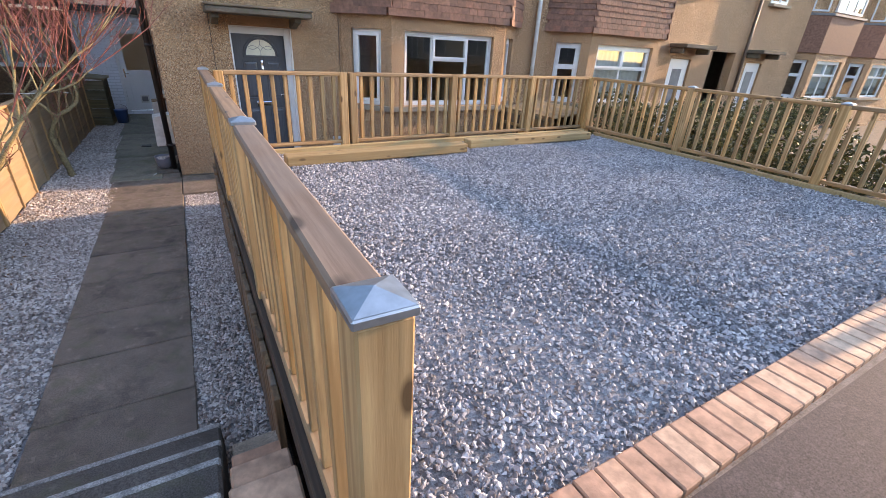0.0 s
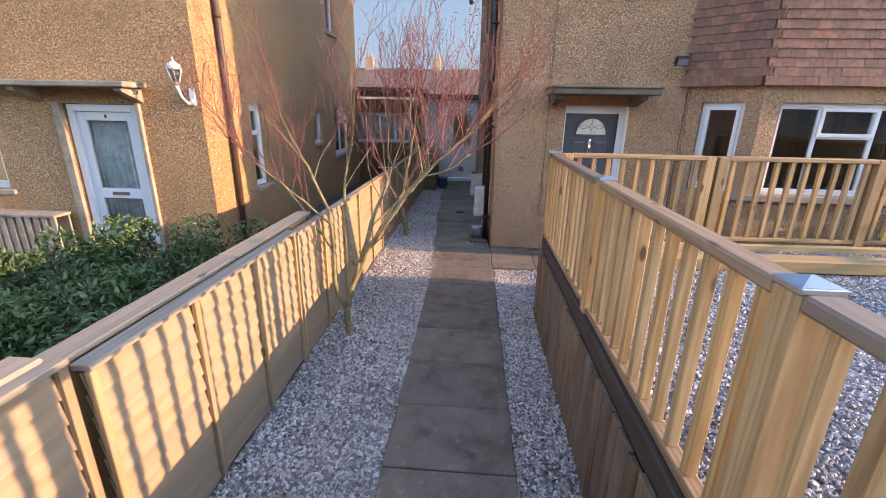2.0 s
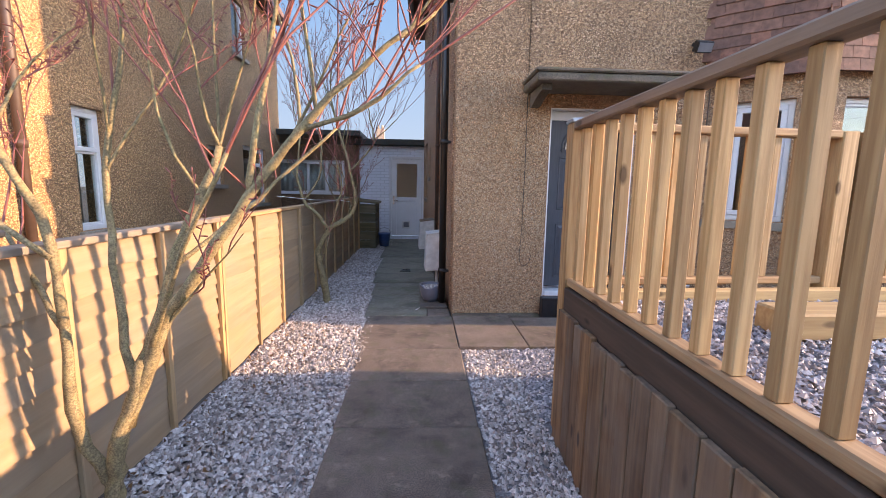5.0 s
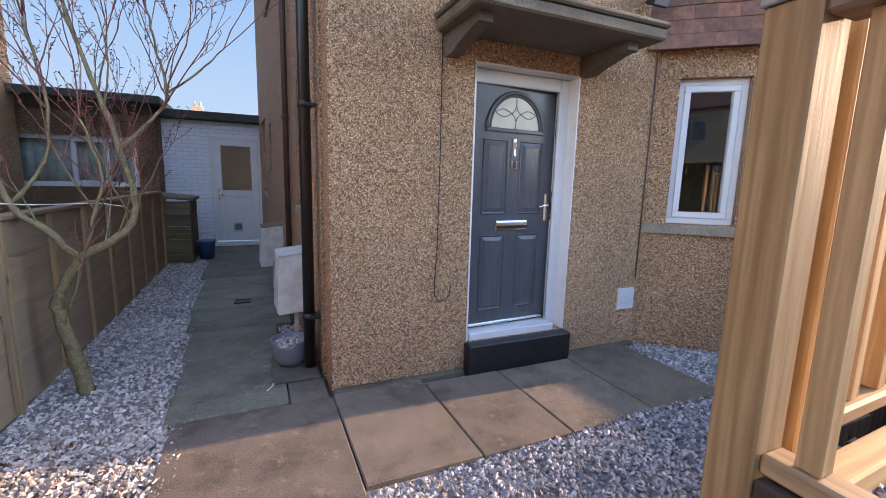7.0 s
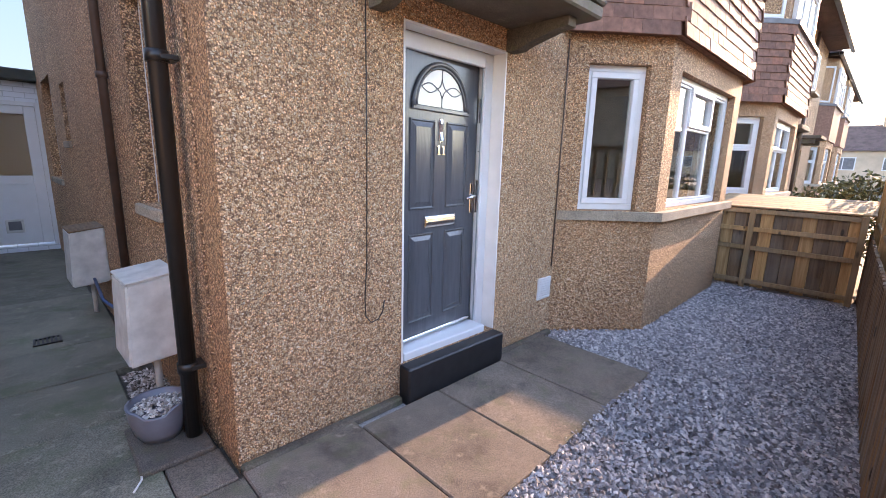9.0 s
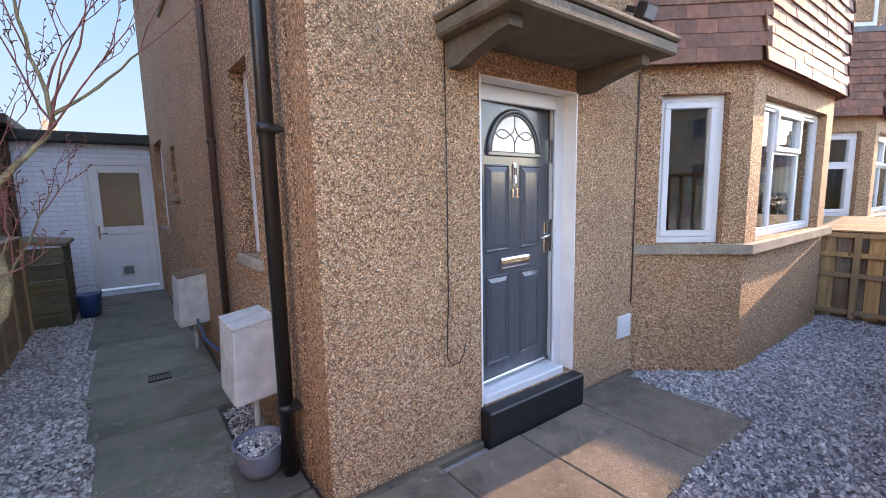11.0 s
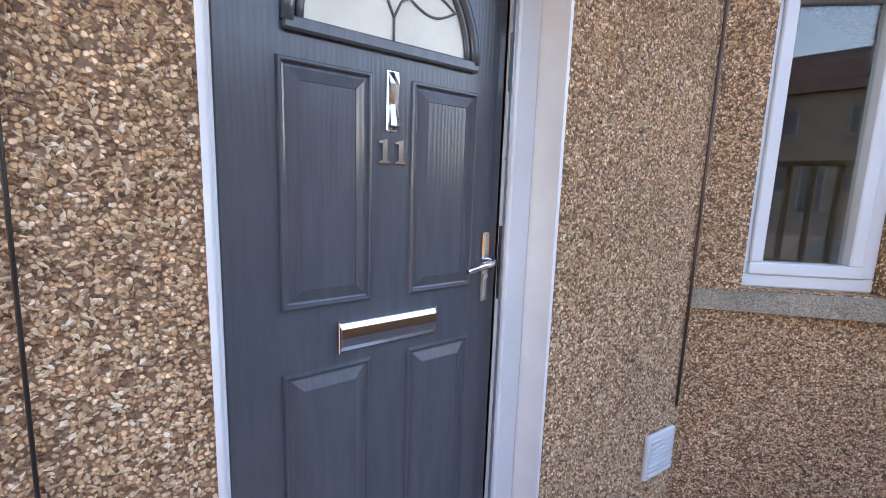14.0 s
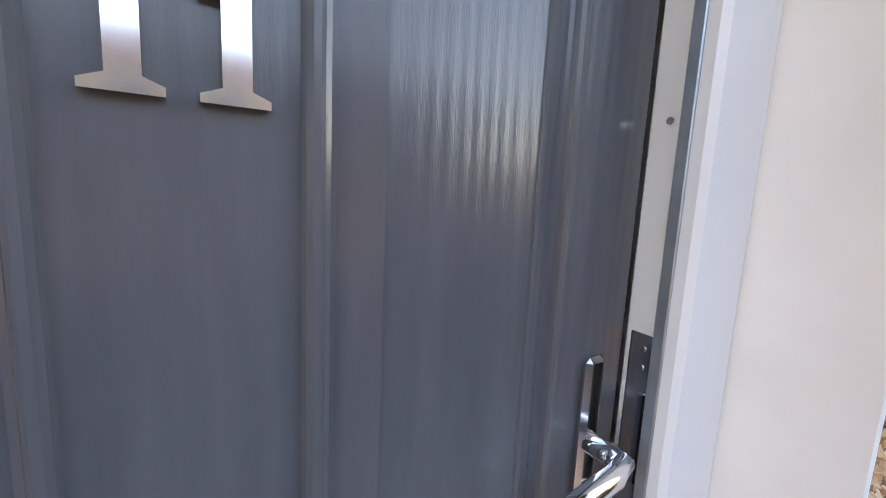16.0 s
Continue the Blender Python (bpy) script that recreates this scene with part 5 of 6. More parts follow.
T1 = (-1.20, 4.47)
twiggy_tree("small_tree", "bare many-stemmed fruit tree with lichened bark and red twigs", [
    ([(T1[0], T1[1], -0.03), (T1[0] - 0.01, T1[1], 0.22), (T1[0] + 0.03, T1[1] - 0.02, 0.42), (T1[0] + 0.14, T1[1], 0.75), (T1[0] + 0.26, T1[1] + 0.04, 1.15), (T1[0] + 0.42, T1[1] + 0.1, 1.55)], 0.038, 0.013),
    ([(T1[0] - 0.01, T1[1], 0.25), (T1[0] - 0.10, T1[1] - 0.03, 0.5), (T1[0] - 0.10, T1[1] - 0.05, 0.9), (T1[0] - 0.13, T1[1] - 0.06, 1.3), (T1[0] - 0.28, T1[1] - 0.15, 1.75)], 0.024, 0.011),
    ([(T1[0] + 0.10, T1[1], 0.65), (T1[0] + 0.02, T1[1] + 0.06, 1.0), (T1[0] + 0.0, T1[1] + 0.1, 1.45), (T1[0] + 0.1, T1[1] + 0.1, 1.9)], 0.018, 0.008),
    ([(T1[0] - 0.11, T1[1] - 0.05, 1.15), (T1[0] - 0.4, T1[1] - 0.15, 1.45), (T1[0] - 0.75, T1[1] - 0.2, 1.75)], 0.012, 0.006),
    ([(T1[0] - 0.1, T1[1] - 0.05, 0.9), (T1[0] - 0.35, T1[1] + 0.1, 1.15), (T1[0] - 0.7, T1[1] + 0.25, 1.5)], 0.011, 0.006),
    ([(T1[0] + 0.16, T1[1], 0.8), (T1[0] + 0.35, T1[1] - 0.15, 1.1), (T1[0] + 0.6, T1[1] - 0.3, 1.5)], 0.011, 0.006),
    ([(T1[0] + 0.24, T1[1] + 0.04, 1.1), (T1[0] + 0.5, T1[1] + 0.2, 1.35), (T1[0] + 0.8, T1[1] + 0.3, 1.65)], 0.011, 0.006),
    ([(-1.14, 4.47, 0.50), (-1.0, 4.46, 0.86), (-0.87, 4.45, 1.05), (-0.65, 4.44, 1.36), (-0.46, 4.44, 1.60), (-0.22, 4.45, 1.84), (0.0, 4.5, 2.02)], 0.028, 0.008),
    ([(-0.64, 4.44, 1.37), (-0.59, 4.44, 1.66), (-0.55, 4.46, 1.90), (-0.52, 4.46, 2.15)], 0.013, 0.006),
    ([(-0.45, 4.44, 1.60), (-0.24, 4.40, 1.67), (-0.05, 4.38, 1.81)], 0.010, 0.005),
], 21, 1.0, 0.45, 1.15)
T2 = (-1.16, 8.09)
twiggy_tree("small_tree", "bare crooked fruit tree with mossy bark by the fence", [
    ([(-1.19, T2[1], -0.03), (-1.24, T2[1], 0.28), (-1.29, T2[1], 0.56), (-1.26, T2[1], 0.70), (-1.14, T2[1], 0.90), (-0.98, T2[1], 1.0), (-0.86, T2[1], 1.12), (-0.84, T2[1], 1.28), (-0.91, T2[1], 1.66), (-1.01, T2[1], 2.0), (-1.10, T2[1], 2.4)], 0.042, 0.010),
    ([(-1.15, T2[1], 0.88), (-1.30, T2[1] - 0.02, 1.08), (-1.43, T2[1] - 0.05, 1.22), (-1.49, T2[1] - 0.08, 1.55), (-1.44, T2[1] - 0.1, 1.95)], 0.024, 0.009),
    ([(-0.90, T2[1], 1.58), (-0.76, T2[1] + 0.02, 1.74), (-0.62, T2[1] + 0.03, 1.92), (-0.66, T2[1] + 0.03, 2.2), (-0.70, T2[1] + 0.02, 2.45)], 0.014, 0.006),
    ([(-0.61, T2[1] + 0.03, 1.96), (-0.45, T2[1] + 0.05, 2.1), (-0.28, T2[1] + 0.06, 2.28)], 0.009, 0.004),
    ([(-1.12, T2[1], 0.95), (-1.04, T2[1] - 0.03, 1.2), (-0.99, T2[1] - 0.05, 1.42), (-1.06, T2[1] - 0.08, 1.75)], 0.012, 0.006),
    ([(-1.43, T2[1] - 0.05, 1.24), (-1.25, T2[1] - 0.05, 1.5), (-1.22, T2[1] - 0.05, 1.9), (-1.30, T2[1], 2.3)], 0.012, 0.006),
], 33, 0.5, 0.6)

# ---- neighbouring house across the fence ----
NX, NY = -3.65, 6.4
NW = ((7.62, 8.06, 0.88, 2.2), (10.42, 10.95, 1.40, 2.06), (11.85, 13.1, 1.0, 2.2), (11.6, 12.2, 3.9, 4.9))
wall("wall_next_side", (NX, NY + 0.262, 0), 90, 7.44, -0.2, EAVE, 0.26, [(a - NY - 0.262, b - NY - 0.262, c, d) for a, b, c, d in NW], M_DASH2, "sunlit tan pebbledash side of the neighbouring house")
for nm, y0, y1, z0, z1, lay in (("window_next", 7.62, 8.06, 0.88, 2.2, ((0, 1, 0, 0.66, False), (0, 1, 0.66, 1, True))), ("window_next", 10.42, 10.95, 1.40, 2.06, ()), ("window_next", 11.85, 13.1, 1.0, 2.2, ((0, 0.5, 0, 1, False), (0.5, 1, 0, 0.7, False), (0.5, 1, 0.7, 1, True))), ("window_next", 11.6, 12.2, 3.9, 4.9, ())):
    window(nm, pose(NX - 0.06, y0, z0, 0, 0, 90), y1 - y0, z1 - z0, "white window in the neighbouring side wall", lay, sill=0.05)
wall("wall_next_front", (-14, NY, 0), 0, 14 + NX, -0.2, EAVE, 0.26, [(14 - 5.62, 14 - 4.56, 0.2, 2.16), (14 - 8.6, 14 - 6.75, 0.95, 2.2)], M_DASH2, "tan pebbledash front of the neighbouring house")
window("window_next_front", pose(-8.6, NY + 0.08, 0.95, 0, 0, 0), 1.85, 1.25, "white front window of the neighbouring house", ((0, 0.5, 0, 1, False), (0.5, 1, 0, 1, True)), sill=0.08)
tagged(box("wall_next_inner", -9, -4.0, NY + 1.6, NY + 1.7, -0.2, 3, M_ROOM, 0), "dim hallway wall next door", "wall", "", "structure")
hip_roof("roof_next", -20, NX - 0.0, NY - 0.1, 13.9, EAVE + 0.02, 2.4, "brown tiled roof of the neighbouring house")
nd = thing("door_3", (-5.1, NY, 0.2), "white glazed front door with net curtain, neighbouring house", "door", "", "structure")
db = bmesh.new()
x0, x1 = -5.60, -4.58
for q in ((x0, x0 + 0.09, 0.2, 2.15), (x1 - 0.09, x1, 0.2, 2.15), (x0 + 0.09, x1 - 0.09, 2.06, 2.15)):
    add_box(db, q[0], q[1], NY + 0.01, NY + 0.12, q[2], q[3], 0.006)
for q in ((x0 + 0.094, x0 + 0.21, 0.22, 2.055), (x1 - 0.21, x1 - 0.094, 0.22, 2.055), (x0 + 0.21, x1 - 0.21, 1.94, 2.055), (x0 + 0.21, x1 - 0.21, 0.86, 1.0), (x0 + 0.21, x1 - 0.21, 0.22, 0.36)):
    add_box(db, q[0], q[1], NY + 0.05, NY + 0.10, q[2], q[3], 0.005)
under(new("leaf", mesh_of(db, "leaf", M_WHITE)), nd)
for z0, z1 in ((0.355, 0.865), (0.995, 1.945)):
    box("pane", x0 + 0.205, x1 - 0.205, NY + 0.07, NY + 0.076, z0, z1, M_GLASS, 0, nd).visible_shadow = False
cbm = bmesh.new()
rows = [[cbm.verts.new((x0 + 0.15 + 0.72 * i / 50, NY + 0.14 + 0.015 * math.sin(i * 1.1), z)) for i in range(51)] for z in (0.3, 2.0)]
for i in range(50):
    cbm.faces.new((rows[0][i], rows[0][i + 1], rows[1][i + 1], rows[1][i]))
cu = new("net_curtain", mesh_of(cbm, "net_curtain", M_CURTAIN, True))
cu.modifiers.new("thick", "SOLIDIFY").thickness = 0.003
under(cu, nd)
box("letter_plate", -5.22, -4.96, NY + 0.035, NY + 0.049, 0.905, 0.955, M_CHROME, 0.004, nd)
box("numeral_plate", -5.10, -5.07, NY + 0.043, NY + 0.049, 1.975, 2.02, M_BLACK, 0.001, nd)
tagged(box("trim_next_jamb", -5.74, -5.625, NY - 0.06, NY - 0.003, 0.1, 2.17, M_SILL, 0.006), "pale timber door surround post", "trim", "", "structure")
tagged(box("trim_next_jamb", -4.555, -4.50, NY - 0.06, NY - 0.003, 0.1, 2.17, M_SILL, 0.006), "pale timber door surround post", "trim", "", "structure")
nc = thing("door_canopy", (-5.3, NY, 2.3), "pale weathered flat canopy above the white door", "canopy")
box("slab", -6.6, -4.36, NY - 0.42, NY - 0.003, 2.36, 2.43, M_SILL, 0.012, nc)
for bx in (-5.95, -4.5):
    bb = bmesh.new()
    prof = [(NY - 0.003, 2.356), (NY - 0.36, 2.356), (NY - 0.34, 2.31), (NY - 0.003, 2.18)]
    lo, hi = [bb.verts.new((bx - 0.05, y, z)) for y, z in prof], [bb.verts.new((bx + 0.05, y, z)) for y, z in prof]
    bb.faces.new(lo)
    bb.faces.new(hi[::-1])
    for k in range(4):
        bb.faces.new((lo[k], lo[(k + 1) % 4], hi[(k + 1) % 4], hi[k]))
    bmesh.ops.recalc_face_normals(bb, faces=bb.faces[:])
    under(new("bracket", mesh_of(bb, "bracket", M_SILL)), nc)
lan = thing("wall_lantern", (-3.84, NY, 2.3), "white coach lantern on a curved wall bracket", "lantern")
lb = bmesh.new()
lx, ly, lz = -3.84, NY - 0.16, 2.42
tube(lb, [(lx + 0.09, NY - 0.01, lz - 0.20), (lx + 0.07, NY - 0.08, lz - 0.24), (lx + 0.03, NY - 0.14, lz - 0.16), (lx, ly, lz - 0.02)], [0.02, 0.016, 0.016, 0.02], 8)
add_box(lb, lx + 0.05, lx + 0.13, NY - 0.02, NY - 0.002, lz - 0.26, lz - 0.04, 0.008)
for (r0, z0), (r1, z1) in (((0.03, 0), (0.04, 0.015)), ((0.095, 0.17), (0.10, 0.185)), ((0.10, 0.185), (0.075, 0.235)), ((0.075, 0.235), (0.02, 0.265)), ((0.012, 0.265), (0.006, 0.32))):
    tube(lb, [(lx, ly, lz + z0), (lx, ly, lz + z1)], [r0, r1], 6)
for k in range(6):
    a = k * math.tau / 6
    tube(lb, [(lx + 0.04 * math.cos(a), ly + 0.04 * math.sin(a), lz + 0.01), (lx + 0.092 * math.cos(a), ly + 0.092 * math.sin(a), lz + 0.175)], [0.006] * 2, 4)
under(new("cage", mesh_of(lb, "cage", M_WHITE)), lan)
gb = bmesh.new()
tube(gb, [(lx, ly, lz + 0.016), (lx, ly, lz + 0.168)], [0.036, 0.086], 6)
under(new("glass", mesh_of(gb, "glass", M_FROST)), lan)
np_ = thing("drain_pipe", (NX, 6.95, 0), "brown cast drain pipe on the neighbouring wall", "pipe")
tube_ob("pipe", [(NX + 0.06, 6.95, 0.1), (NX + 0.06, 6.95, EAVE - 0.1)], 0.042, M_PIPEB, 12, np_)
for z in (1.7, 3.3):
    tube_ob("pipe_clip", [(NX + 0.06, 6.95, z), (NX + 0.06, 6.95, z + 0.07)], 0.052, M_PIPEB, 12, np_)
bench = thing("radiator_bench", (-6.2, NY - 0.3, 0.3), "low slatted pale timber bench below the neighbouring window", "bench")
for k in range(10):
    box("slat", -7.1 + 0.13 * k, -7.02 + 0.13 * k, NY - 0.32, NY - 0.29, -0.03, 0.62, M_SILL, 0.004, bench)
box("seat", -7.15, -5.85, NY - 0.33, NY - 0.05, 0.62, 0.66, M_SILL, 0.006, bench)
box("back", -7.12, -5.88, NY - 0.08, NY - 0.05, 0.15, 0.616, M_SILL, 0.006, bench)

# ---- the rest of the terrace ----
bay_walls(4.62, "next")
band_next, ring_next = bay_upper(4.62)
wall("wall_terrace_a", (6.85, WY, 0), 0, 7.67 - 6.85, -0.2, EAVE, 0.26, [], M_DASH, "pebbledash strip between the bays")
wall("wall_terrace_b", (4.62 + BX0 + 0.035, WY, 0), 0, 11.38 - 7.705, BT, EAVE, 0.26, [], M_DASH, "pebbledash wall above the next bay")
wall("wall_terrace_c", (11.35, WY, 0), 0, 7.12, -0.2, EAVE, 0.26, [(0.65, 1.55, 0.1, 2.15), (2.46, 3.61, -0.2, 2.4), (4.32, 5.22, 0.1, 2.15)], M_DASH, "pebbledash terrace wall with doors and passage")
for x in (12.0, 15.67):
    d3 = thing("door_far", (x, WY, 0.1), "white front door further along the terrace", "door", "terrace doors", "structure")
    box("leaf", x, x + 0.9, WY + 0.06, WY + 0.11, 0.1, 2.15, M_WHITE, 0.006, d3)
    box("pane", x + 0.25, x + 0.65, WY + 0.052, WY + 0.058, 1.0, 1.9, M_LEAD, 0.002, d3)
    c3 = thing("door_canopy", (x + 0.45, WY, 2.4), "weathered flat canopy over a terrace door", "canopy")
    box("slab", x - 0.2, x + 1.1, WY - 0.5, WY - 0.003, 2.42, 2.51, M_CONC, 0.01, c3)
    for bx in (x - 0.1, x + 1.0):
        box("bracket", bx - 0.04, bx + 0.04, WY - 0.38, WY - 0.003, 2.28, 2.416, M_CONC, 0.02, c3)
tagged(box("wall_passage", 13.6, 15.2, WY + 1.4, WY + 1.5, -0.2, 2.6, M_SILL, 0), "pale plaster inside the passage arch", "wall", "", "structure")
_before = set(scene.objects)
bay_walls(15.45, "third")
bay_upper(15.45)
bay_walls(20.0, "fourth")
bay_upper(20.0)
wall("wall_terrace_d", (18.5, WY, 0), 0, 13.4, -0.2, EAVE, 0.26, [], M_DASH, "pebbledash terrace wall going on")
hip_roof("roof_terrace", 18.9, 32, WY - 0.25, 14.6, EAVE + 0.02, 2.6, "brown tiled roof of the further terrace")
for _o in scene.objects:
    if _o not in _before and _o.parent is None:
        _o.location.y += 0.27
wall("wall_terrace_up", (11.38, WY - 0.003, 0), 0, 0.02, BT, EAVE, 0.2, [], M_DASH, "pebbledash strip")
for x in (12.2, 15.9):
    window("window_terrace", pose(x, WY - 0.03, 3.75, 0, 0, 0), 0.9, 1.05, "white upper terrace window", ((0, 0.5, 0, 1, False), (0.5, 1, 0, 1, True)), sill=0.06)
for x, m in ((7.24, M_OFFW), (15.3, M_PIPEB)):
    p3 = thing("drain_pipe", (x, WY, 0), "drain pipe between terrace houses", "pipe", "terrace drain pipes")
    tube_ob("pipe", [(x, WY - 0.07, 0.0), (x, WY - 0.07, EAVE - 0.1)], 0.042, m, 12, p3)


# ---- houses further off ----
def far_house(name, m, n, label, storeys=2, col=None):
    """A plain row: walls, roof, window and door openings as raised frames, chimneys."""
    th = thing(name, (0, 0, 0), label, "houses")
    th.matrix_basis = m
    w, dp, h = 7.0 * n, 8.0, 5.2

    def part(nm, bm, mat):
        ob = new(nm, mesh_of(bm, nm, mat))
        ob.matrix_basis = m.copy()
        return under(ob, th)

    bm = bmesh.new()
    add_box(bm, 0, w, 0, dp, 0, h)
    part("wall", bm, col or M_FAR)
    bm = bmesh.new()
    v = [bm.verts.new(p) for p in ((-0.3, -0.3, h), (w + 0.3, -0.3, h), (w + 0.3, dp + 0.3, h), (-0.3, dp + 0.3, h), (-0.3, dp / 2, h + 2.6), (w + 0.3, dp / 2, h + 2.6))]
    for q in ((0, 1, 5, 4), (2, 3, 4, 5), (0, 4, 3), (1, 2, 5), (3, 2, 1, 0)):
        bm.faces.new([v[i] for i in q])
    part("roof", bm, M_ROOF)
    fr, gl = bmesh.new(), bmesh.new()
    for k in range(n):
        for x, z, ww, hh in ((0.8, 0.9, 1.8, 1.3), (4.2, 0.9, 1.8, 1.3), (0.8, 3.4, 1.8, 1.2), (4.2, 3.4, 1.8, 1.2), (3.0, 0.0, 0.9, 2.1)):
            x += 7.0 * k
            for a, b, c, d in ((x, x + ww, z, z + 0.08), (x, x + ww, z + hh - 0.08, z + hh), (x, x + 0.08, z + 0.08, z + hh - 0.08), (x + ww - 0.08, x + ww, z + 0.08, z + hh - 0.08), (x + ww / 2 - 0.04, x + ww / 2 + 0.04, z + 0.08, z + hh - 0.08)):
                add_box(fr, a, b, -0.06, -0.003, c, d)
            add_box(gl, x + 0.08, x + ww - 0.08, -0.03, -0.004, z + 0.08, z + hh - 0.08)
        ch = bmesh.new()
        add_box(ch, 7.0 * k + 0.2, 7.0 * k + 1.0, dp / 2 - 0.35, dp / 2 + 0.35, h + 2.0, h + 3.6)
        for q in (0.4, 0.8):
            tube(ch, [(7.0 * k + q, dp / 2, h + 3.6), (7.0 * k + q, dp / 2, h + 4.0)], [0.12, 0.1], 8)
        part("chimney", ch, M_PAVER)
    part("window_frames", fr, M_WHITE)
    part("window_panes", gl, M_LEAD)


far_house("house_row", pose(-26, 44, -1.6), 9, "distant brown-roofed terrace behind the gardens")
far_house("house_row", pose(56, 14, -1.6, 0, 0, -90), 5, "pinkish terrace closing the end of the row")
far_house("house_row", pose(25, -15, 0.7, 0, 0, 180), 9, "terrace across the road with white windows")

# ---- sky behind the gardens ----
bd_m = bpy.data.materials.new("clear_sky")
bd_m.use_nodes = True
_nt = bd_m.node_tree
_nt.nodes.remove(_nt.nodes["Principled BSDF"])
_em = _nt.nodes.new("ShaderNodeEmission")
_sp = _nt.nodes.new("ShaderNodeSeparateXYZ")
_mr = _nt.nodes.new("ShaderNodeMapRange")
_mr.inputs["From Max"].default_value = 110.0
_nt.links.new(coords(_nt), _sp.inputs[0])
_nt.links.new(_sp.outputs["Z"], _mr.inputs["Value"])
_nt.links.new(ramp(_nt, _mr.outputs["Result"], [(0.0, (0.60, 0.77, 0.93)), (0.18, (0.44, 0.70, 0.97)), (0.6, (0.24, 0.54, 0.96)), (1.0, (0.18, 0.45, 0.92))]), _em.inputs["Color"])
_em.inputs["Strength"].default_value = 0.135
_nt.links.new(_em.outputs[0], _nt.nodes["Material Output"].inputs["Surface"])
_bm = bmesh.new()
_arc = [radians(50 + 140 * k / 40) for k in range(41)]
_r0, _r1 = [[_bm.verts.new((160 * math.cos(a), 160 * math.sin(a), z)) for a in _arc] for z in (-5, 135)]
for k in range(40):
    _bm.faces.new((_r0[k], _r0[k + 1], _r1[k + 1], _r1[k]))
tagged(new("backdrop", mesh_of(_bm, "backdrop", bd_m, True)), "clear pale blue winter sky behind the gardens", "sky", "", "structure")

# ---- paving, gravel, tiles, bricks ----
for _n, _r in enumerate(((-1.47, -0.4, 1.0, 14.4), (-0.4, 0.8, 1.0, 7.45), (0.8, 6.6, 5.3, 7.45))):
    tagged(box("ground_grit", _r[0], _r[1], _r[2], _r[3], -0.2, -0.014, M_GRIT, 0), "fine grit bed under the chippings", "ground", "", "structure")
paving = thing("path", (0, 5, 0), "line of worn brown-grey concrete slabs", "path", "", "structure")
rs = random.Random(12)


def slab(x0, x1, y0, y1, parent, mat=None, lift=0.0, name="slab"):
    ob = box(name, x0 + 0.004, x1 - 0.004, y0 + 0.004, y1 - 0.004, -0.04, 0.022 + lift + rs.uniform(-0.003, 0.003), mat or M_SLAB, 0.007, parent)
    ob.rotation_euler = (radians(rs.uniform(-0.25, 0.25)), radians(rs.uniform(-0.25, 0.25)), radians(rs.uniform(-0.3, 0.3)))
    return ob


edges = [1.62, 2.20, 2.81, 3.42, 4.03, 4.64, 5.24, 5.85, 6.46]
for a, b in zip(edges, edges[1:]):
    sh = -0.028 * (a - 4)
    slab(-0.53 + sh * 0.5, 0.325 + sh * 0.3, a, b, paving)
slab(-0.62, 0.30, 6.46, 7.42, paving)
slab(-0.66, 0.03, 7.42, 8.36, paving, M_MOSSY)
slab(0.03, 0.28, 7.42, 7.72, paving)
slab(-0.70, 0.02, 8.36, 9.05, paving, M_MOSSY)
slab(-0.76, 0.16, 9.05, 9.75, paving, M_MOSSY)
slab(-0.80, 0.14, 9.75, 11.3, paving, M_MOSSY)
slab(-0.88, 0.08, 11.3, 12.9, paving, M_MOSSY)
slab(-0.95, 0.02, 12.9, 14.36, paving, M_MOSSY)
apron = thing("door_apron", (1.6, 7, 0), "worn concrete slabs in front of the grey door", "paving", "", "structure")
xs = [0.30, 0.93, 1.525, 2.19, 2.87]
for a, b in zip(xs, xs[1:]):
    slab(a, b, 6.515, 7.46 if b < 1.4 or a > 2.1 else 7.385, apron)
tagged(box("mortar_fillet", CX, 1.28, 7.44, WY - 0.002, -0.02, 0.035, M_CONC, 0.012), "rough mortar fillet along the wall foot", "kerb", "", "structure")
tagged(box("mortar_fillet", 2.22, 3.0, 7.44, WY - 0.002, -0.02, 0.035, M_CONC, 0.012), "rough mortar fillet along the wall foot", "kerb", "", "structure")

brickrow = thing("brick_edging", (3, 0, PZ), "row of buff-red block pavers edging the gravel", "edging", "", "structure")
PV = box_mesh("paver", 0.098, 0.205, 0.06, M_PAVER, 0.006)
for k in range(58):
    ob = new("paver", PV)
    ob.matrix_basis = pose(0.95 + 0.104 * k, 0.05 + 0.012 * k * 0.1, PZ - 0.035 + rs.uniform(-0.002, 0.002), 0, 0, 1.0 + rs.uniform(-0.8, 0.8))
    under(ob, brickrow)

stones("gravel_parking", 115000, on_rect(0.86, 6.9, 0.16, 5.22, PZ - 0.008, 0.009), 0.0118, M_GRAVEL, "blue-grey loose gravel on the parking area", seed=1)
stones("gravel_path_near", 24000, on_rect(-1.44, -0.52, 1.55, 7.5, 0.004, 0.010), 0.0145, M_CHIP, "pale chippings between fence and slab path", seed=2)
stones("gravel_path_far", 14000, on_rect(-1.46, -0.66, 7.5, 14.1, 0.0, 0.010), 0.0150, M_CHIP, "pale chippings beside the passage path", seed=3)
stones("gravel_strip", 9500, on_rect(0.33, 0.72, 1.3, 6.50, 0.0, 0.010), 0.0145, M_CHIP, "grey chippings between path and retaining boards", seed=4)
stones("gravel_front", 32000, on_rect(0.72, 6.3, 5.32, 6.54, 0.0, 0.010), 0.0140, M_GRAVEL, "blue-grey gravel in front of the house", seed=5)


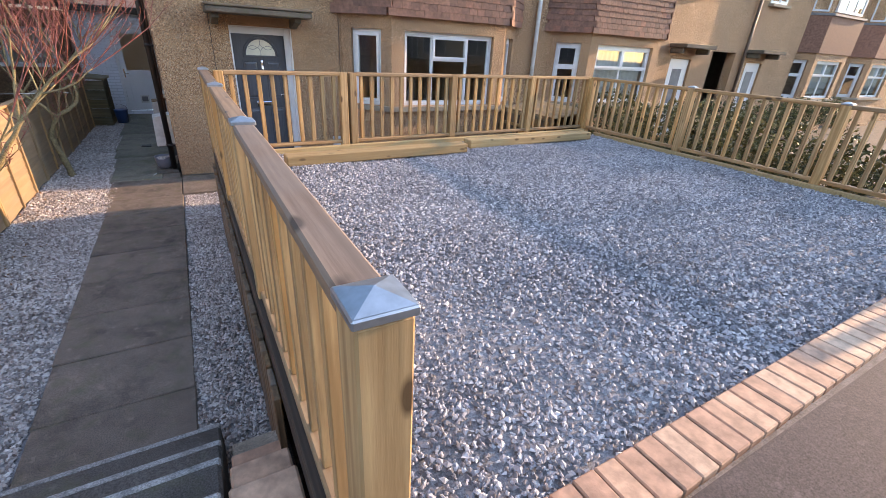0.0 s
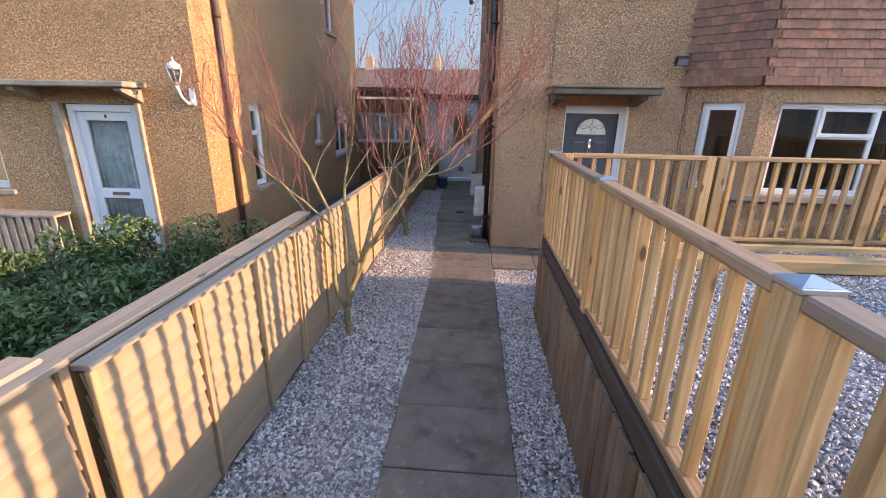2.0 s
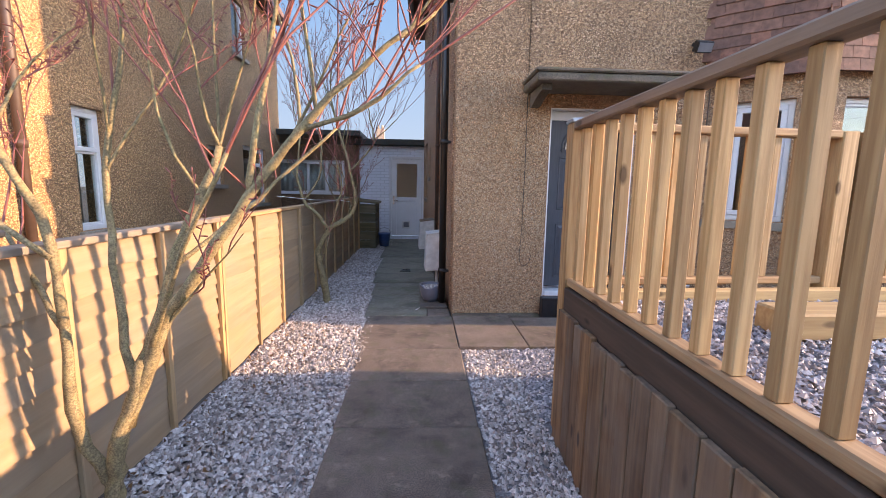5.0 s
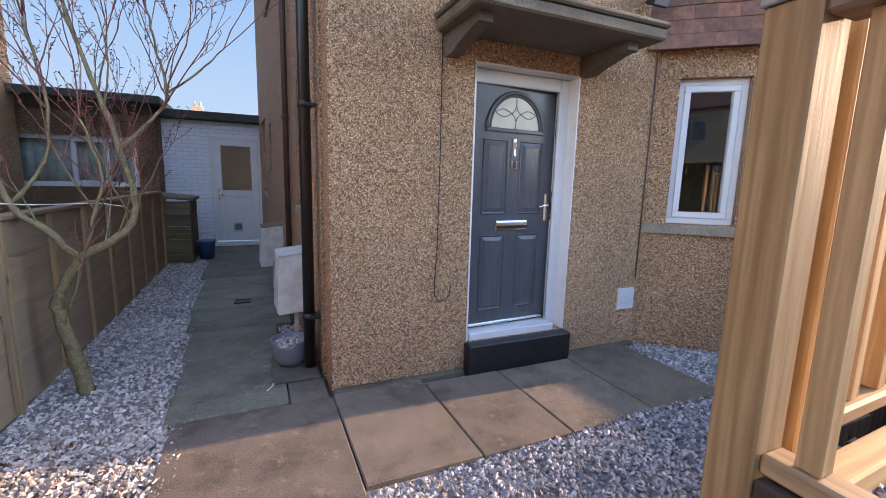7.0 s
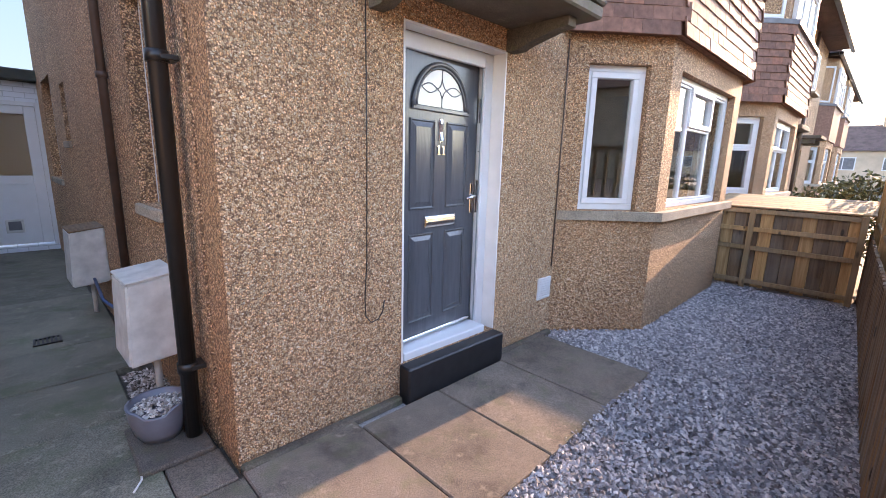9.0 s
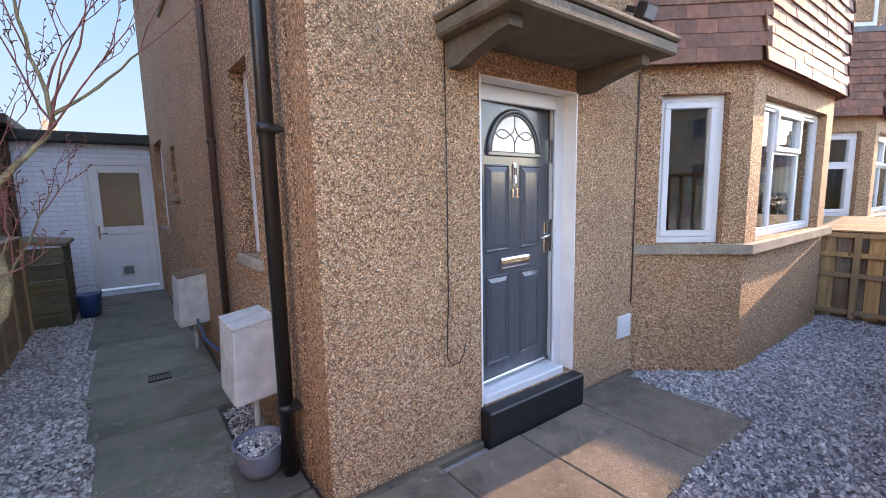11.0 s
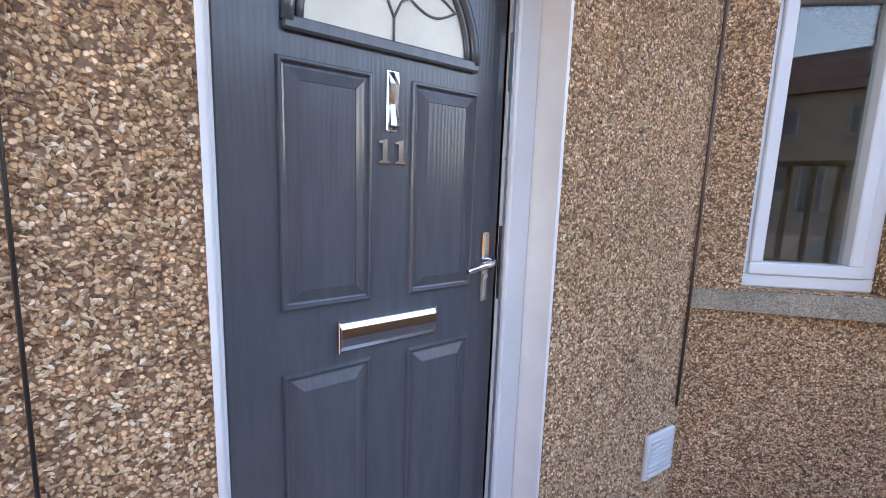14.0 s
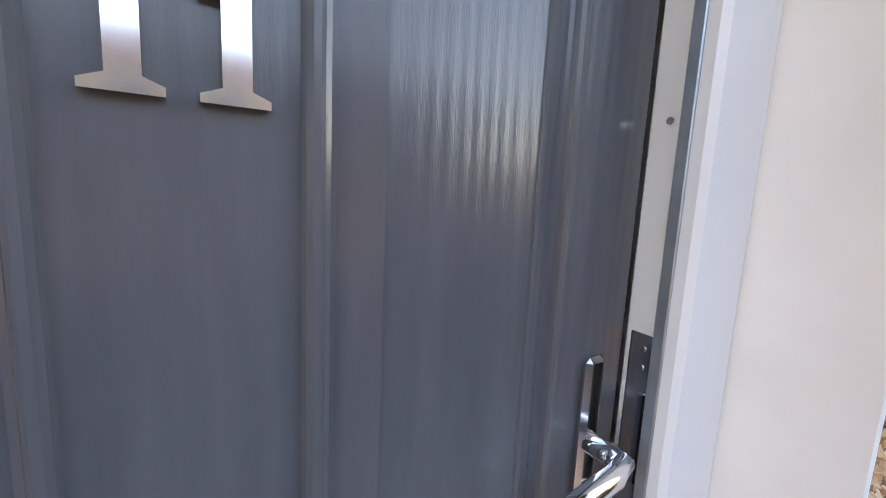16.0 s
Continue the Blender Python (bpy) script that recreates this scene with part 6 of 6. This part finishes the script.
def bay_front(rng, n):
    x, y = rng.uniform(2.86, 6.6, n), rng.uniform(6.5, 7.5, n)
    ok = y < np.maximum(BY, WY - (x - BX0) * 0.838) + 0.01
    return np.stack([x, y, rng.uniform(-0.010, 0.010, n)], 1)[ok]


stones("gravel_bay", 14000, bay_front, 0.0140, M_GRAVEL, "blue-grey gravel round the foot of the bay", seed=6)
stones("drain_gravel", 700, on_rect(0.03, 0.24, 8.16, 8.9, 0.03, 0.012), 0.011, M_CHIP, "chippings round the drain by the side wall", seed=7)
leaves("leaf_litter", 260, lambda rng, n: np.stack([-1.42 + 0.5 * rng.uniform(0, 1, n) ** 2.2, rng.uniform(1.8, 7.5, n), np.full(n, 0.032)], 1), 0.016, M_LITTER, "scattered dry brown leaves on the chippings", "leaf litter", 8)["kind"] = "stuff"


# stones standing proud of the render near the door
def dash_place(rng, n):
    x, z = rng.uniform(CX + 0.01, 3.03, n), rng.uniform(0.03, 2.62, n)
    ok = ~((x > DX0 - 0.012) & (x < DX1 + 0.012) & (z < DZ1 + 0.012))
    return np.stack([x, np.full(n, WY + 0.0), z], 1)[ok]


stones("dash_stones", 62000, dash_place, 0.0068, M_PEBBLE, "small tan stones standing proud of the render", 0.8, 11, "pebbledash", (0, -1, 0))


def dash_bay(rng, n):
    u, z = rng.uniform(0.01, cant_l, n), rng.uniform(0.03, 2.54, n)
    ok = ~((u > 0.16) & (u < 0.71) & (z > BZ0 - 0.09) & (z < BZ1 + 0.01))
    t = u / cant_l
    return np.stack([BX0 + (BX1 - BX0) * t, WY + (BY - WY) * t, z], 1)[ok]


stones("dash_stones_bay", 16000, dash_bay, 0.0068, M_PEBBLE, "small tan stones standing proud of the bay render", 0.8, 12, "pebbledash", ((BY - WY) / cant_l, -(BX1 - BX0) / cant_l, 0))

# hung clay tiles
TILE = bmesh.new()
add_box(TILE, -0.081, 0.081, -0.014, 0.0, 0, 0.15, 0.003)
bmesh.ops.transform(TILE, matrix=Matrix.Rotation(radians(-7), 4, "X"), verts=TILE.verts[:])
TILE = mesh_of(TILE, "tile", M_TILE)


def hang_tiles(core, ring):
    for course in range(10):
        z = BT - 0.02 + course * 0.109
        kick = 0.022 * max(0, 1 - course / 3) ** 1.5
        for (ax, ay), (bx, by) in zip(ring, ring[1:]):
            d = Vector((bx - ax, by - ay, 0))
            L = d.length
            ang = math.degrees(math.atan2(d.y, d.x))
            nrm = Vector((d.y, -d.x, 0)).normalized()
            cnt = max(1, round(L / 0.167))
            for k in range(cnt):
                u = (k + 0.5 + (0.25 if course % 2 else -0.25)) / cnt
                if not 0.0 < u < 1.0:
                    continue
                p = Vector((ax, ay, 0)) + d * u + nrm * (0.018 + kick + rs.uniform(0, 0.003))
                ob = new("tile", TILE)
                ob.matrix_basis = pose(p.x, p.y, z + rs.uniform(-0.003, 0.003), 0, rs.uniform(-0.7, 0.7), ang)
                under(ob, core)


hang_tiles(band_near, ring_near)
hang_tiles(band_next, ring_next)
